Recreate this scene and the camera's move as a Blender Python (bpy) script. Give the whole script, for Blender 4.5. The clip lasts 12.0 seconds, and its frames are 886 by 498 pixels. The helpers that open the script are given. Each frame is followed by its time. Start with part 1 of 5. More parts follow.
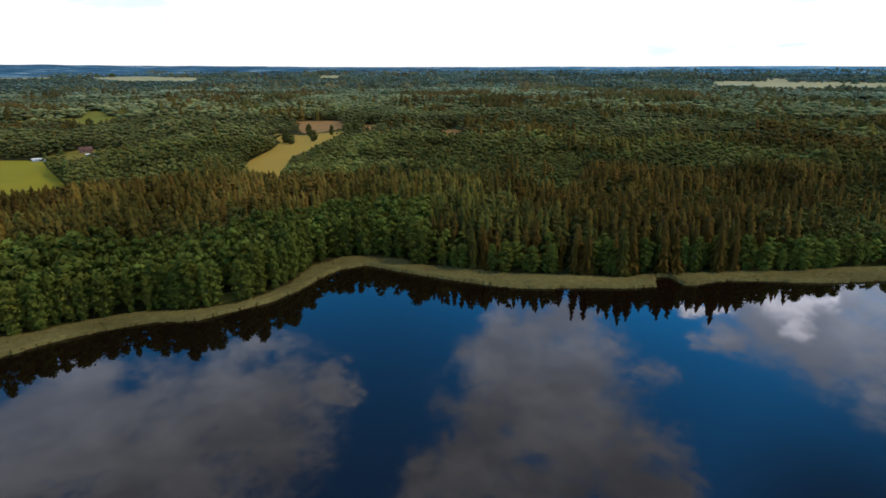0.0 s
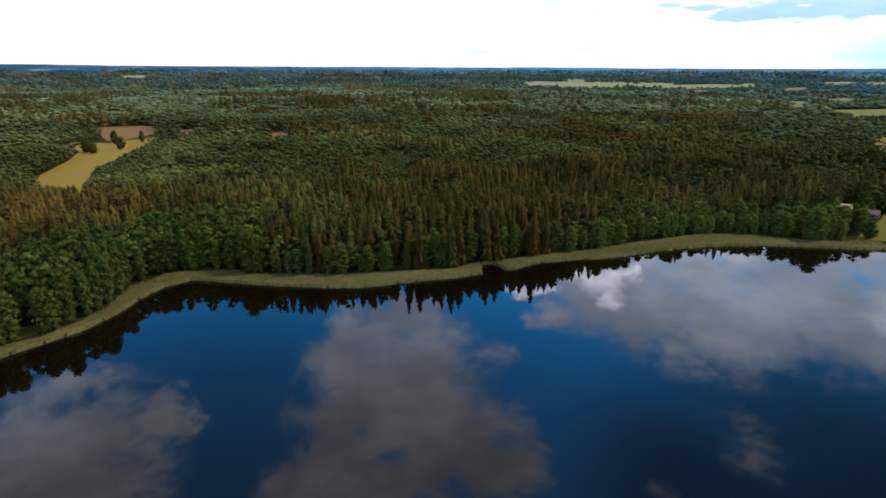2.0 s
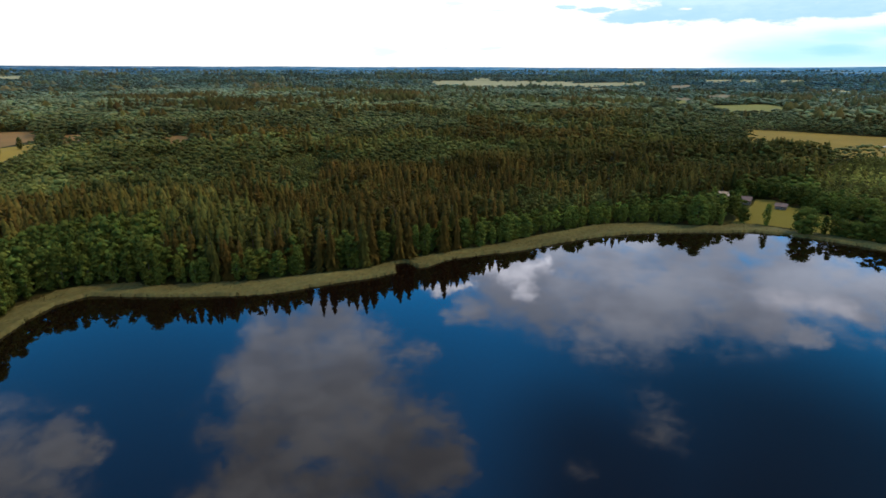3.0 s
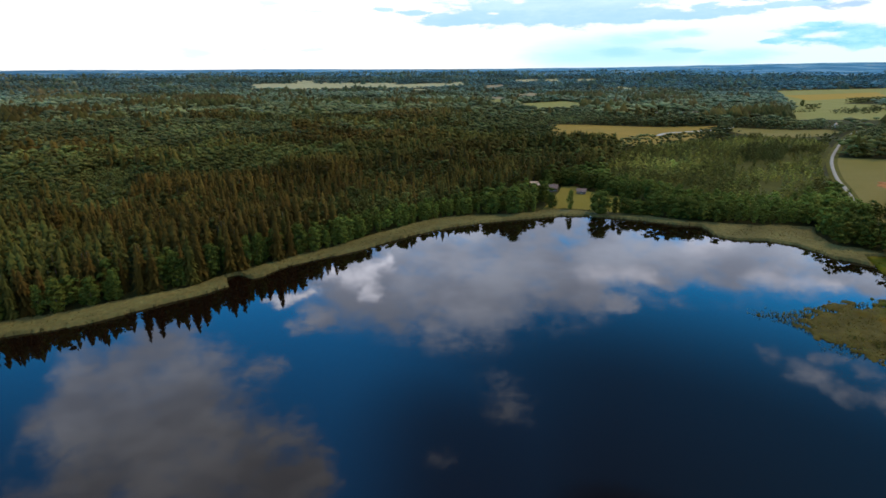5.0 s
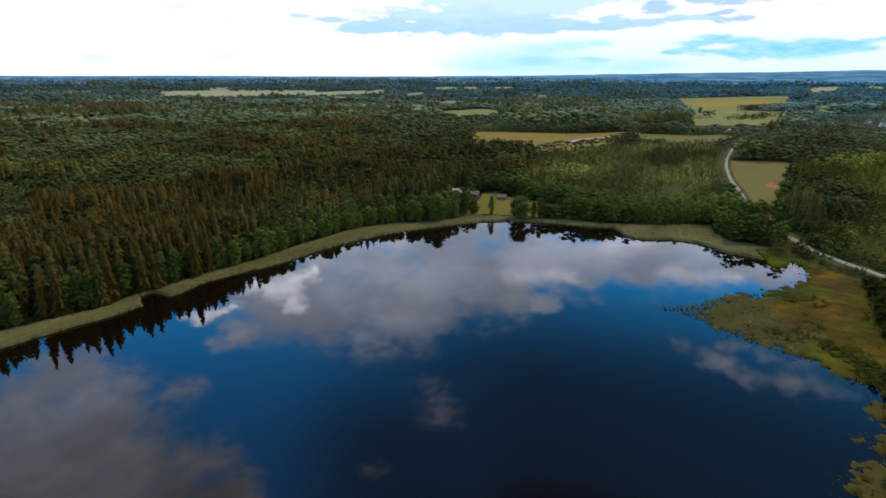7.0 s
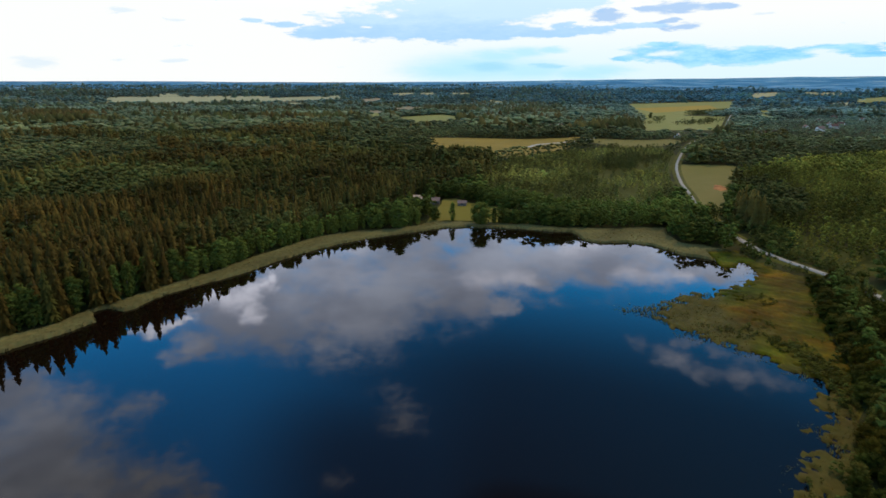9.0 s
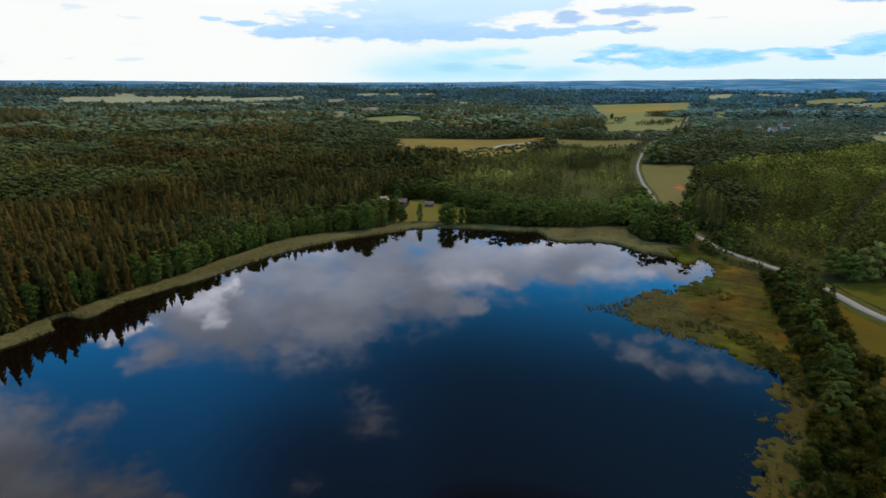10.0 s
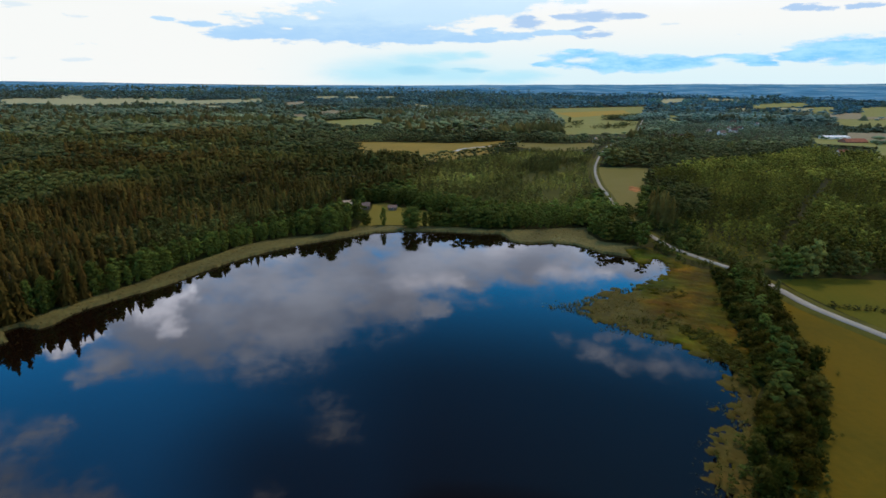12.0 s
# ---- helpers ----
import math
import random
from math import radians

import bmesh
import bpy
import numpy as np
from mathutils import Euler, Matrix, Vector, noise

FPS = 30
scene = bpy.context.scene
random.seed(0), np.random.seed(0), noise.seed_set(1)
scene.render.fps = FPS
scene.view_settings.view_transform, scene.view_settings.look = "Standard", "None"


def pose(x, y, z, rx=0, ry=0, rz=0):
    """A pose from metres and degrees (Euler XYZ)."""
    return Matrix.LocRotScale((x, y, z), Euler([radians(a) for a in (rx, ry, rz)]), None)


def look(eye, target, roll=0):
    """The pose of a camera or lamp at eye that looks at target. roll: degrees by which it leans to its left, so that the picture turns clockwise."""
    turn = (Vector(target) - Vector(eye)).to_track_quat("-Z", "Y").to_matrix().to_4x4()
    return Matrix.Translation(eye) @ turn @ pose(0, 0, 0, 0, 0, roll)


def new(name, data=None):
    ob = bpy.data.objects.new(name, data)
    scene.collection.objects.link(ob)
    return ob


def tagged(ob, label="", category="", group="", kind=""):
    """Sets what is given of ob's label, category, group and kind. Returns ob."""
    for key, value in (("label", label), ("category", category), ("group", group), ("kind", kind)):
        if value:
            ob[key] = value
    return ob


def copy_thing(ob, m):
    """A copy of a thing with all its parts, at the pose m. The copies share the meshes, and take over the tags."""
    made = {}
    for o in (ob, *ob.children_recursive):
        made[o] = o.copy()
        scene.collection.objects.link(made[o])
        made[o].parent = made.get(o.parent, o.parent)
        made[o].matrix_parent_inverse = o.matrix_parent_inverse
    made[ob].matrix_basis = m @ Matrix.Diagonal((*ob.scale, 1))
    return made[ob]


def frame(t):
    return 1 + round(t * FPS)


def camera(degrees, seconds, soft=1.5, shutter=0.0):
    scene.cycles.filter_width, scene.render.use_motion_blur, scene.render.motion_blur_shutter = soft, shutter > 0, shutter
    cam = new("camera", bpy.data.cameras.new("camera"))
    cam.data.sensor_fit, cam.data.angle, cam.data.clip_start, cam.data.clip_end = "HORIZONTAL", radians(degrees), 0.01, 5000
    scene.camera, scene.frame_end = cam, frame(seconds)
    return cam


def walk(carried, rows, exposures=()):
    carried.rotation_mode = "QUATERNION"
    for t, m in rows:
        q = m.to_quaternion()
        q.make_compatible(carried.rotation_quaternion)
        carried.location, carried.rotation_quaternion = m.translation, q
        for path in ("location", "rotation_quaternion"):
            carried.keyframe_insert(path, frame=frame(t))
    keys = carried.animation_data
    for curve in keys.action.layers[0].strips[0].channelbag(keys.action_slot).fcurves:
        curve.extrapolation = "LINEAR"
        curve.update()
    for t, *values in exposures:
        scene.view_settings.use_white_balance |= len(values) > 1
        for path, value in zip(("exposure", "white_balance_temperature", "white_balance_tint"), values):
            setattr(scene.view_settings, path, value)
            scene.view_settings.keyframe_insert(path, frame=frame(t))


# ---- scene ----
cam = camera(75.94, 12.0, soft=1.65)

# ---- the flight: seconds, place, heading (to the left of +y), pitch, lean ----
ROWS = [
    (0.0, 0.00, 0.00, 80.00, 2.90, -17.77, -0.22),
    (0.5, 0.36, -1.15, 80.46, 0.49, -17.43, -0.14),
    (1.0, 0.81, -2.43, 80.93, -2.76, -17.30, -0.09),
    (1.5, 1.36, -3.93, 81.40, -8.11, -17.51, 0.01),
    (2.0, 1.95, -5.63, 81.87, -13.86, -17.79, 0.16),
    (2.5, 2.40, -7.47, 82.33, -18.80, -17.96, 0.00),
    (3.0, 2.55, -9.33, 82.74, -22.71, -17.83, 0.10),
    (5.0, 1.70, -16.28, 84.21, -39.43, -17.71, -0.27),
    (5.5, 1.38, -17.55, 84.55, -43.64, -17.85, -0.13),
    (6.0, 1.02, -18.30, 84.89, -45.19, -17.73, -0.12),
    (6.5, 0.68, -18.61, 85.24, -46.22, -17.38, -0.13),
    (7.0, 0.35, -18.63, 85.57, -47.22, -17.04, 0.04),
    (9.0, -1.21, -18.10, 86.72, -51.46, -16.51, 0.12),
    (9.5, -1.87, -18.19, 87.00, -53.45, -16.48, 0.23),
    (10.0, -2.77, -18.48, 87.29, -54.95, -16.44, 0.36),
    (10.5, -3.74, -18.83, 87.59, -56.04, -16.30, 0.38),
    (11.0, -4.64, -19.13, 87.87, -57.00, -16.15, 0.41),
    (11.5, -5.47, -19.38, 88.13, -57.96, -16.09, 0.60),
    (12.0, -6.24, -19.58, 88.38, -58.91, -16.12, 0.69),
]
walk(cam, [(t, pose(x, y, z, 90 + pitch, 0, yaw) @ pose(0, 0, 0, 0, 0, lean)) for t, x, y, z, yaw, pitch, lean in ROWS],
     [(0.0, 0.08), (3.0, 0.15), (7.0, 0.08), (9.0, -0.03), (12.0, -0.11)])

# ---- sky: blue with broken cloud, white towards the horizon ----
SUN_AZ, SUN_EL = 85.0, 48.0
SKY = 0.1
world = bpy.data.worlds.new("world")
scene.world = world
world.use_nodes = True
wt = world.node_tree
wt.nodes.clear()


class Graph:
    """Short words for building node trees."""

    def __init__(self, tree):
        self.tree = tree

    def node(self, kind, **props):
        n = self.tree.nodes.new(kind)
        for key, value in props.items():
            setattr(n, key, value)
        return n

    def put(self, socket, value):
        if isinstance(value, bpy.types.NodeSocket):
            self.tree.links.new(value, socket)
        elif value is not None:
            socket.default_value = value

    def math(self, op, a, b=None, c=None, clamp=False):
        n = self.node("ShaderNodeMath", operation=op, use_clamp=clamp)
        for s, v in zip(n.inputs, (a, b, c)):
            self.put(s, v)
        return n.outputs[0]

    def vmath(self, op, a, b=None):
        n = self.node("ShaderNodeVectorMath", operation=op)
        self.put(n.inputs[0], a)
        if b is not None:
            self.put(n.inputs[1], b)
        return n.outputs["Value"] if op in ("LENGTH", "DISTANCE") else n.outputs[0]

    def smooth(self, v, lo, hi, a=0.0, b=1.0):
        n = self.node("ShaderNodeMapRange", interpolation_type="SMOOTHSTEP")
        for s, x in zip(n.inputs, (v, lo, hi, a, b)):
            self.put(s, x)
        return n.outputs[0]

    def noise(self, vec, scale, detail=4.0, rough=0.55, distortion=0.0):
        n = self.node("ShaderNodeTexNoise")
        self.put(n.inputs["Vector"], vec)
        n.inputs["Scale"].default_value, n.inputs["Detail"].default_value = scale, detail
        n.inputs["Roughness"].default_value, n.inputs["Distortion"].default_value = rough, distortion
        return n

    def mix(self, f, a, b, blend="MIX"):
        n = self.node("ShaderNodeMix", data_type="RGBA", blend_type=blend)
        for s, v in zip((n.inputs[0], n.inputs[6], n.inputs[7]), (f, a, b)):
            self.put(s, (*v, 1.0) if isinstance(v, tuple) and len(v) == 3 else v)
        return n.outputs[2]

    def combine(self, x, y, z=0.0):
        n = self.node("ShaderNodeCombineXYZ")
        for s, v in zip(n.inputs, (x, y, z)):
            self.put(s, v)
        return n.outputs[0]


# clouds as heaps of round lobes: azimuth from +y to the right, elevation, half height, in degrees
WEST_CLOUD = [(-25, 32.4, 7), (-39.8, 29.7, 5.7), (-45.4, 29.7, 4.6), (-33.4, 31.6, 5.9), (-15.5, 30.3, 2.0), (-50, 33, 8), (-36, 40, 9), (-24, 27.2, 2.4)]
MID_CLOUD = [(8.9, 34.7, 8.2), (-3.5, 40.6, 3.6), (21.6, 38.1, 3.6), (9.8, 29.6, 5.6), (5.1, 29.1, 4.6), (0.6, 39.1, 4.5), (19, 37.2, 4.4), (9.5, 25.6, 3.6), (4.5, 26.2, 3.0)]
EAST_CLOUD = [(40.6, 21.0, 5.4), (56.4, 17.2, 3.5), (66.2, 16.9, 3.1), (31.8, 21.5, 3.5), (47.5, 19.4, 4.9), (72.1, 16.6, 2.4), (61.8, 17.7, 3.2), (57.9, 22.2, 1.0),
              (75.1, 16.6, 1.7), (79.0, 16.0, 1.9), (84.0, 15.6, 2.0), (90.0, 15.6, 2.0), (26.0, 24.0, 1.4), (53.5, 21.6, 2.2), (51.0, 15.0, 2.4), (43.5, 15.8, 2.4), (36.0, 17.2, 1.9)]
WISPS = [(47, 32.6, 1.6), (45.1, 30.6, 1.1), (47, 33.4, 1.4), (46.2, 31.7, 1.4), (39, 37.9, 1.0), (40.3, 38.2, 0.7), (19.6, 28.1, 1.2), (21.7, 27.7, 0.6), (18.4, 28.7, 0.7)]
EAST_WISPS = [(72.5, 24.5, 0.7), (74.6, 25.0, 0.9), (76.6, 25.5, 1.0), (79.0, 25.9, 0.9), (81.6, 25.8, 0.9), (76.6, 23.8, 0.55), (79.4, 23.9, 0.8), (82.2, 24.0, 0.9), (84.2, 24.9, 1.1)]
CUMULUS = [(21.8, 22.0, 0.7), (24, 21.6, 0.7), (25.3, 21.2, 0.6), (22.8, 21.9, 0.7), (30.6, 20.4, 1.1), (32.7, 19.3, 0.7), (31.6, 21.7, 0.7), (29.2, 20.3, 0.7),
           (31.7, 19.7, 0.8), (31.7, 22.3, 0.6), (33.5, 18.8, 0.5), (28.0, 19.6, 0.8)]
LIT_LOBES = [(70.8, 18.0, 0.8), (72.9, 17.8, 0.7), (75.2, 17.6, 0.5), (74, 17.7, 0.6), (76.1, 17.5, 0.45), (56.4, 19.7, 0.9), (58.8, 19.4, 0.8), (60.4, 19.4, 0.6), (55.1, 19.6, 0.7), (65, 15.6, 1.0)]
HOLES = [(-23.5, 27.6, 0.9), (-35.5, 27.0, 0.8), (4.5, 35.6, 0.7), (7.6, 37.6, 0.9), (21.3, 36.3, 0.8), (-4, 24, 1.6), (-31, 24.5, 0.9), (65, 20.2, 1.0), (61.5, 20.6, 0.7)]
# low sky over the horizon
ANVIL = [(56, 7.3, 1.9), (51.6, 5.5, 1.7), (64.1, 8.0, 1.2), (43.8, 4.6, 1.0), (56.3, 4.5, 0.87), (61.8, 4.2, 0.43), (40.8, 4.3, 0.7), (65.8, 4.5, 0.34), (44.5, 5.1, 1.0), (62.4, 4.9, 0.3),
         (53, 8.0, 1.3), (70.6, 4.8, 0.3), (70.6, 7.5, 0.32), (50.6, 5.1, 1.5), (36.5, 4.9, 0.35), (34, 5.2, 0.2),
         (58, 8.5, 2.0), (62, 7.2, 1.2), (66, 8.3, 1.0), (48, 4.4, 0.6), (53, 4.3, 0.6), (59, 4.35, 0.55), (63.5, 4.5, 0.4), (68, 4.8, 0.33)]
PUFFS = [(66.4, 5.7, 0.42), (66.4, 5.4, 0.36), (66.4, 6.05, 0.28), (72.5, 6.1, 0.56), (75, 6.1, 0.38), (71.1, 6.15, 0.48), (76.1, 6.1, 0.28), (69.9, 6.15, 0.3), (72.1, 5.14, 0.19), (71.5, 5.05, 0.16),
         (73.1, 4.63, 0.32), (71.4, 4.4, 0.2), (72.3, 4.52, 0.26), (89.3, 6.24, 0.3), (90.4, 6.08, 0.26), (88.5, 6.45, 0.2), (93.5, 6.27, 0.23), (92.5, 6.15, 0.18)]
BAND = [(93.6, 3.05, 1.07), (73.8, 2.13, 0.88), (79, 2.19, 0.68), (85.9, 2.42, 0.39), (72.1, 2.42, 0.78), (83.6, 2.48, 0.4), (89.9, 2.65, 0.61), (97.3, 3.9, 0.4), (97.3, 2.5, 0.5), (68.1, 2.02, 0.25),
        (87, 2.08, 0.26), (71.3, 3.11, 0.29), (81.5, 2.2, 0.5), (76.5, 2.0, 0.7), (103, 3.2, 1.2)]
HAZE = [(54.8, 1.2, 1.2), (64.4, 0.71, 0.6), (59.1, 2.6, 0.5), (59.5, 0.94, 0.9), (52.3, 0.9, 0.9), (66.3, 0.94, 0.53), (56.5, 2.19, 0.64), (61.6, 2.79, 0.3)]
DEEP_HAZE = [(61.3, 1.38, 0.26), (62, 1.32, 0.23), (60.6, 1.51, 0.16), (56, 1.3, 0.5)]
RIFTS = [(71.5, 2.39, 0.27), (72.3, 2.38, 0.23), (83.7, 2.29, 0.27), (83.8, 2.09, 0.25), (84.1, 1.98, 0.15), (62.7, 2.39, 0.4), (65.6, 3.08, 0.4), (67, 3.44, 0.36), (64.4, 2.79, 0.4), (54.9, 2.92, 0.3), (46.5, 5.75, 0.2), (44.5, 4.75, 0.12)]
FAINT = [(23.4, 5.55, 0.24), (23, 5.33, 0.15), (27.6, 4.97, 0.19), (28.4, 5, 0.12), (26.9, 5.04, 0.1), (79, 5.33, 0.14), (79.6, 5.36, 0.12), (23.1, 1.64, 0.15), (27, 1.67, 0.2), (26.5, 1.63, 0.18), (27.8, 1.68, 0.14), (-31.1, 5.02, 0.55), (-28.1, 5.3, 0.36), (-33.6, 5.22, 0.28), (-29.8, 5.12, 0.46), (17, 1.3, 0.5)]


def build_sky():
    g = Graph(wt)
    coords = g.node("ShaderNodeTexCoord").outputs["Generated"]
    sep = g.node("ShaderNodeSeparateXYZ")
    g.put(sep.inputs[0], coords)
    x, y, z = sep.outputs
    az = g.math("MULTIPLY", g.math("ARCTAN2", x, y), 180 / math.pi)
    el = g.math("MULTIPLY", g.math("ARCSINE", g.math("MINIMUM", g.math("MAXIMUM", z, -1.0), 1.0)), 180 / math.pi)
    here = g.combine(az, el)

    def swirl(stretch, scale, detail, rough, reach):
        n = g.noise(g.combine(g.math("MULTIPLY", az, stretch[0]), g.math("MULTIPLY", el, stretch[1])), scale, detail, rough).outputs["Color"]
        return g.vmath("MULTIPLY", g.vmath("SUBTRACT", n, (0.5, 0.5, 0.5)), (*reach, 0.0))

    high_at = g.vmath("ADD", here, g.vmath("ADD", swirl((0.6, 1.0), 0.22, 4.0, 0.6, (7.0, 5.0)), swirl((0.6, 1.0), 1.1, 5.0, 0.65, (3.0, 2.2))))
    east_at = g.vmath("ADD", here, swirl((0.6, 1.0), 0.5, 7.0, 0.68, (5.5, 2.6)))
    low_at = g.vmath("ADD", here, swirl((0.25, 1.3), 1.2, 7.0, 0.72, (4.0, 0.7)))

    def lobes(where, rows, wide, core, rim):
        """One inside the lobes, falling to nought at their rims."""
        at = g.vmath("MULTIPLY", where, (1 / wide, 1.0, 0.0))
        least = None
        for a, e, r in rows:
            d = g.math("MULTIPLY", g.vmath("DISTANCE", at, (a / wide, e, 0.0)), 1 / r)
            least = d if least is None else g.math("MINIMUM", least, d)
        return g.smooth(least, rim, core)

    fine = g.noise(g.combine(g.math("MULTIPLY", az, 0.6), el), 0.28, 6.0, 0.62).outputs["Fac"]
    wisp = g.noise(g.combine(g.math("MULTIPLY", az, 0.5), el), 0.75, 6.0, 0.7, 0.6).outputs["Fac"]
    body = g.math("MAXIMUM", lobes(high_at, WEST_CLOUD, 1.3, 0.4, 1.6), lobes(high_at, MID_CLOUD, 1.3, 0.4, 1.55))
    body = g.math("MAXIMUM", body, lobes(east_at, EAST_CLOUD, 1.8, 0.3, 1.75))
    body = g.math("MAXIMUM", body, lobes(east_at, CUMULUS, 1.6, 0.3, 1.6))
    body = g.math("MAXIMUM", body, g.math("MULTIPLY", lobes(east_at, WISPS, 1.6, 0.0, 1.9), 0.5))
    body = g.math("MAXIMUM", body, g.math("MULTIPLY", lobes(east_at, EAST_WISPS, 1.8, 0.1, 1.8), 0.55))
    # the half of the sky behind the flight
    body = g.math("MAXIMUM", body, lobes(high_at, [(150, 38, 17), (-120, 42, 18), (60, 74, 9)], 2.4, 0.4, 1.4))
    body = g.math("MAXIMUM", body, g.smooth(el, 9.5, 14.0, 1.0, 0.0))
    body = g.math("SUBTRACT", body, g.math("MULTIPLY", lobes(east_at, HOLES, 2.4, 0.0, 1.7), 0.5))
    uneven = g.math("ADD", g.math("MULTIPLY", g.math("SUBTRACT", fine, 0.5), 1.5), g.math("MULTIPLY", g.math("SUBTRACT", wisp, 0.5), 1.0))
    mask = g.smooth(g.math("ADD", body, g.math("MULTIPLY", uneven, g.smooth(body, 0.0, 0.35, 0.15, 1.0))), 0.05, 1.05)
    mask = g.math("MAXIMUM", mask, g.smooth(el, 8.5, 12.0, 1.0, 0.0))
    # blue sky
    sky = g.node("ShaderNodeTexSky", sky_type="NISHITA", sun_disc=False, sun_elevation=radians(SUN_EL), sun_rotation=radians(SUN_AZ),
                 air_density=1.0, dust_density=0.2, ozone_density=1.5)
    # darker blue painted high in the east, so that the lake mirrors it dark
    deep = g.math("MULTIPLY", g.smooth(el, 12.5, 30.0), g.smooth(az, 24.0, 60.0, 0.2, 1.0))
    deep = g.math("MAXIMUM", deep, g.math("MULTIPLY", g.smooth(el, 22.0, 36.0, 0.0, 0.87), g.smooth(az, 20.0, 40.0)))
    clear = g.math("MULTIPLY", g.smooth(az, -10.0, 8.0), g.smooth(az, 46.0, 28.0, 0.0, 0.28))
    deep = g.math("MAXIMUM", deep, g.math("MULTIPLY", g.smooth(el, 27.0, 42.0, 0.0, 1.21), g.smooth(az, 34.0, 60.0)))
    gain = g.math("MULTIPLY", g.math("ADD", 1.0, clear), g.math("SUBTRACT", 1.0, g.math("MULTIPLY", deep, 0.79)))
    blue = g.vmath("MULTIPLY", sky.outputs[0], g.combine(g.math("MULTIPLY", gain, 0.2), g.math("MULTIPLY", gain, 2.6), g.math("MULTIPLY", gain, 4.0)))
    # cloud: bright tops, grey bases
    shade = g.noise(g.combine(g.math("MULTIPLY", az, 0.5), el), 0.16, 5.0, 0.6).outputs["Fac"]
    cloud = g.mix(g.smooth(shade, 0.35, 0.68), (9.5, 10.3, 12.3), (15.9, 16.8, 19.2))
    cloud = g.mix(g.math("MULTIPLY", lobes(east_at, LIT_LOBES, 1.8, 0.0, 2.0), 0.32), cloud, (40.0, 37.5, 38.5))
    cloud = g.mix(g.math("MULTIPLY", lobes(east_at, CUMULUS, 1.6, 0.0, 1.7), 0.7), cloud, (36.0, 34.5, 36.0))
    cloud = g.mix(g.smooth(el, 33.0, 26.0), cloud, g.vmath("MULTIPLY", cloud, (0.95, 1.0, 1.09)))
    cloud = g.mix(g.math("MULTIPLY", g.math("MULTIPLY", g.smooth(az, 15.0, 25.0), g.smooth(az, 48.0, 36.0)), g.smooth(el, 28.0, 22.0)), cloud, g.vmath("MULTIPLY", cloud, (1.2, 1.2, 1.2)))
    cloud = g.mix(g.smooth(el, 28.0, 38.0), cloud, g.vmath("MULTIPLY", cloud, (0.86, 0.84, 0.82)))
    # low sky: white, with blue-grey bases and a pale blue band
    low = g.smooth(el, 6.0, 12.0)
    pale = g.math("MULTIPLY", g.smooth(el, 6.0, 0.5), g.smooth(az, 38.0, 58.0))
    white = g.mix(pale, (10.1, 10.3, 10.15), (8.0, 9.8, 10.4))
    white = g.mix(lobes(low_at, HAZE, 5.0, 0.2, 1.6), white, (5.6, 9.0, 10.5))
    white = g.mix(g.math("MULTIPLY", lobes(low_at, DEEP_HAZE, 5.0, 0.2, 1.3), 0.8), white, (4.0, 7.8, 10.0))
    grain = g.noise(g.combine(g.math("MULTIPLY", az, 0.3), g.math("MULTIPLY", el, 1.1)), 1.0, 7.0, 0.66).outputs["Fac"]
    torn = g.math("MULTIPLY", g.math("SUBTRACT", grain, 0.5), 1.9)
    rift = g.math("SUBTRACT", 1.0, lobes(low_at, RIFTS, 4.0, 0.3, 1.5))

    def veil(rows, wide, weight, lo=0.3, hi=0.75):
        return g.math("MULTIPLY", g.math("MULTIPLY", g.smooth(g.math("ADD", lobes(low_at, rows, wide, 0.1, 1.75), torn), lo, hi), rift), weight)

    anvil = g.mix(g.smooth(g.math("ADD", el, g.math("MULTIPLY", torn, 2.0)), 3.8, 6.4), (4.0, 7.0, 10.5), (6.0, 8.6, 10.8))
    white = g.mix(veil(FAINT, 4.0, 0.4, 0.3, 1.0), white, (5.6, 7.9, 9.9))
    white = g.mix(veil(ANVIL, 5.0, 0.9, 0.32, 0.68), white, anvil)
    white = g.mix(veil(BAND, 5.0, 0.96, 0.3, 0.75), white, g.mix(g.smooth(grain, 0.35, 0.65), (2.2, 6.6, 11.2), (4.6, 8.6, 11.6)))
    white = g.mix(veil(PUFFS, 4.0, 0.85, 0.3, 0.8), white, (4.0, 6.3, 9.6))
    cloud = g.mix(low, white, cloud)
    colour = g.mix(mask, blue, cloud)
    back = g.node("ShaderNodeBackground")
    g.put(back.inputs["Color"], colour)
    back.inputs["Strength"].default_value = SKY
    out = g.node("ShaderNodeOutputWorld")
    g.put(out.inputs["Surface"], back.outputs[0])


build_sky()

sun = new("sun", bpy.data.lights.new("sun", "SUN"))
sun.data.energy, sun.data.angle, sun.data.color = 2.3, radians(10), (1.0, 0.90, 0.74)
s_az, s_el = radians(SUN_AZ), radians(SUN_EL)
sun.matrix_world = look((0, 0, 300), (-300 * math.sin(s_az) * math.cos(s_el), -300 * math.cos(s_az) * math.cos(s_el), 300 - 300 * math.sin(s_el)))


# ---- materials ----
def material(name, rough=0.8):
    m = bpy.data.materials.new(name)
    m.use_nodes = True
    g = Graph(m.node_tree)
    b = m.node_tree.nodes["Principled BSDF"]
    b.inputs["Roughness"].default_value = rough
    return m, g, b


def world_at(g):
    return g.node("ShaderNodeNewGeometry").outputs["Position"]


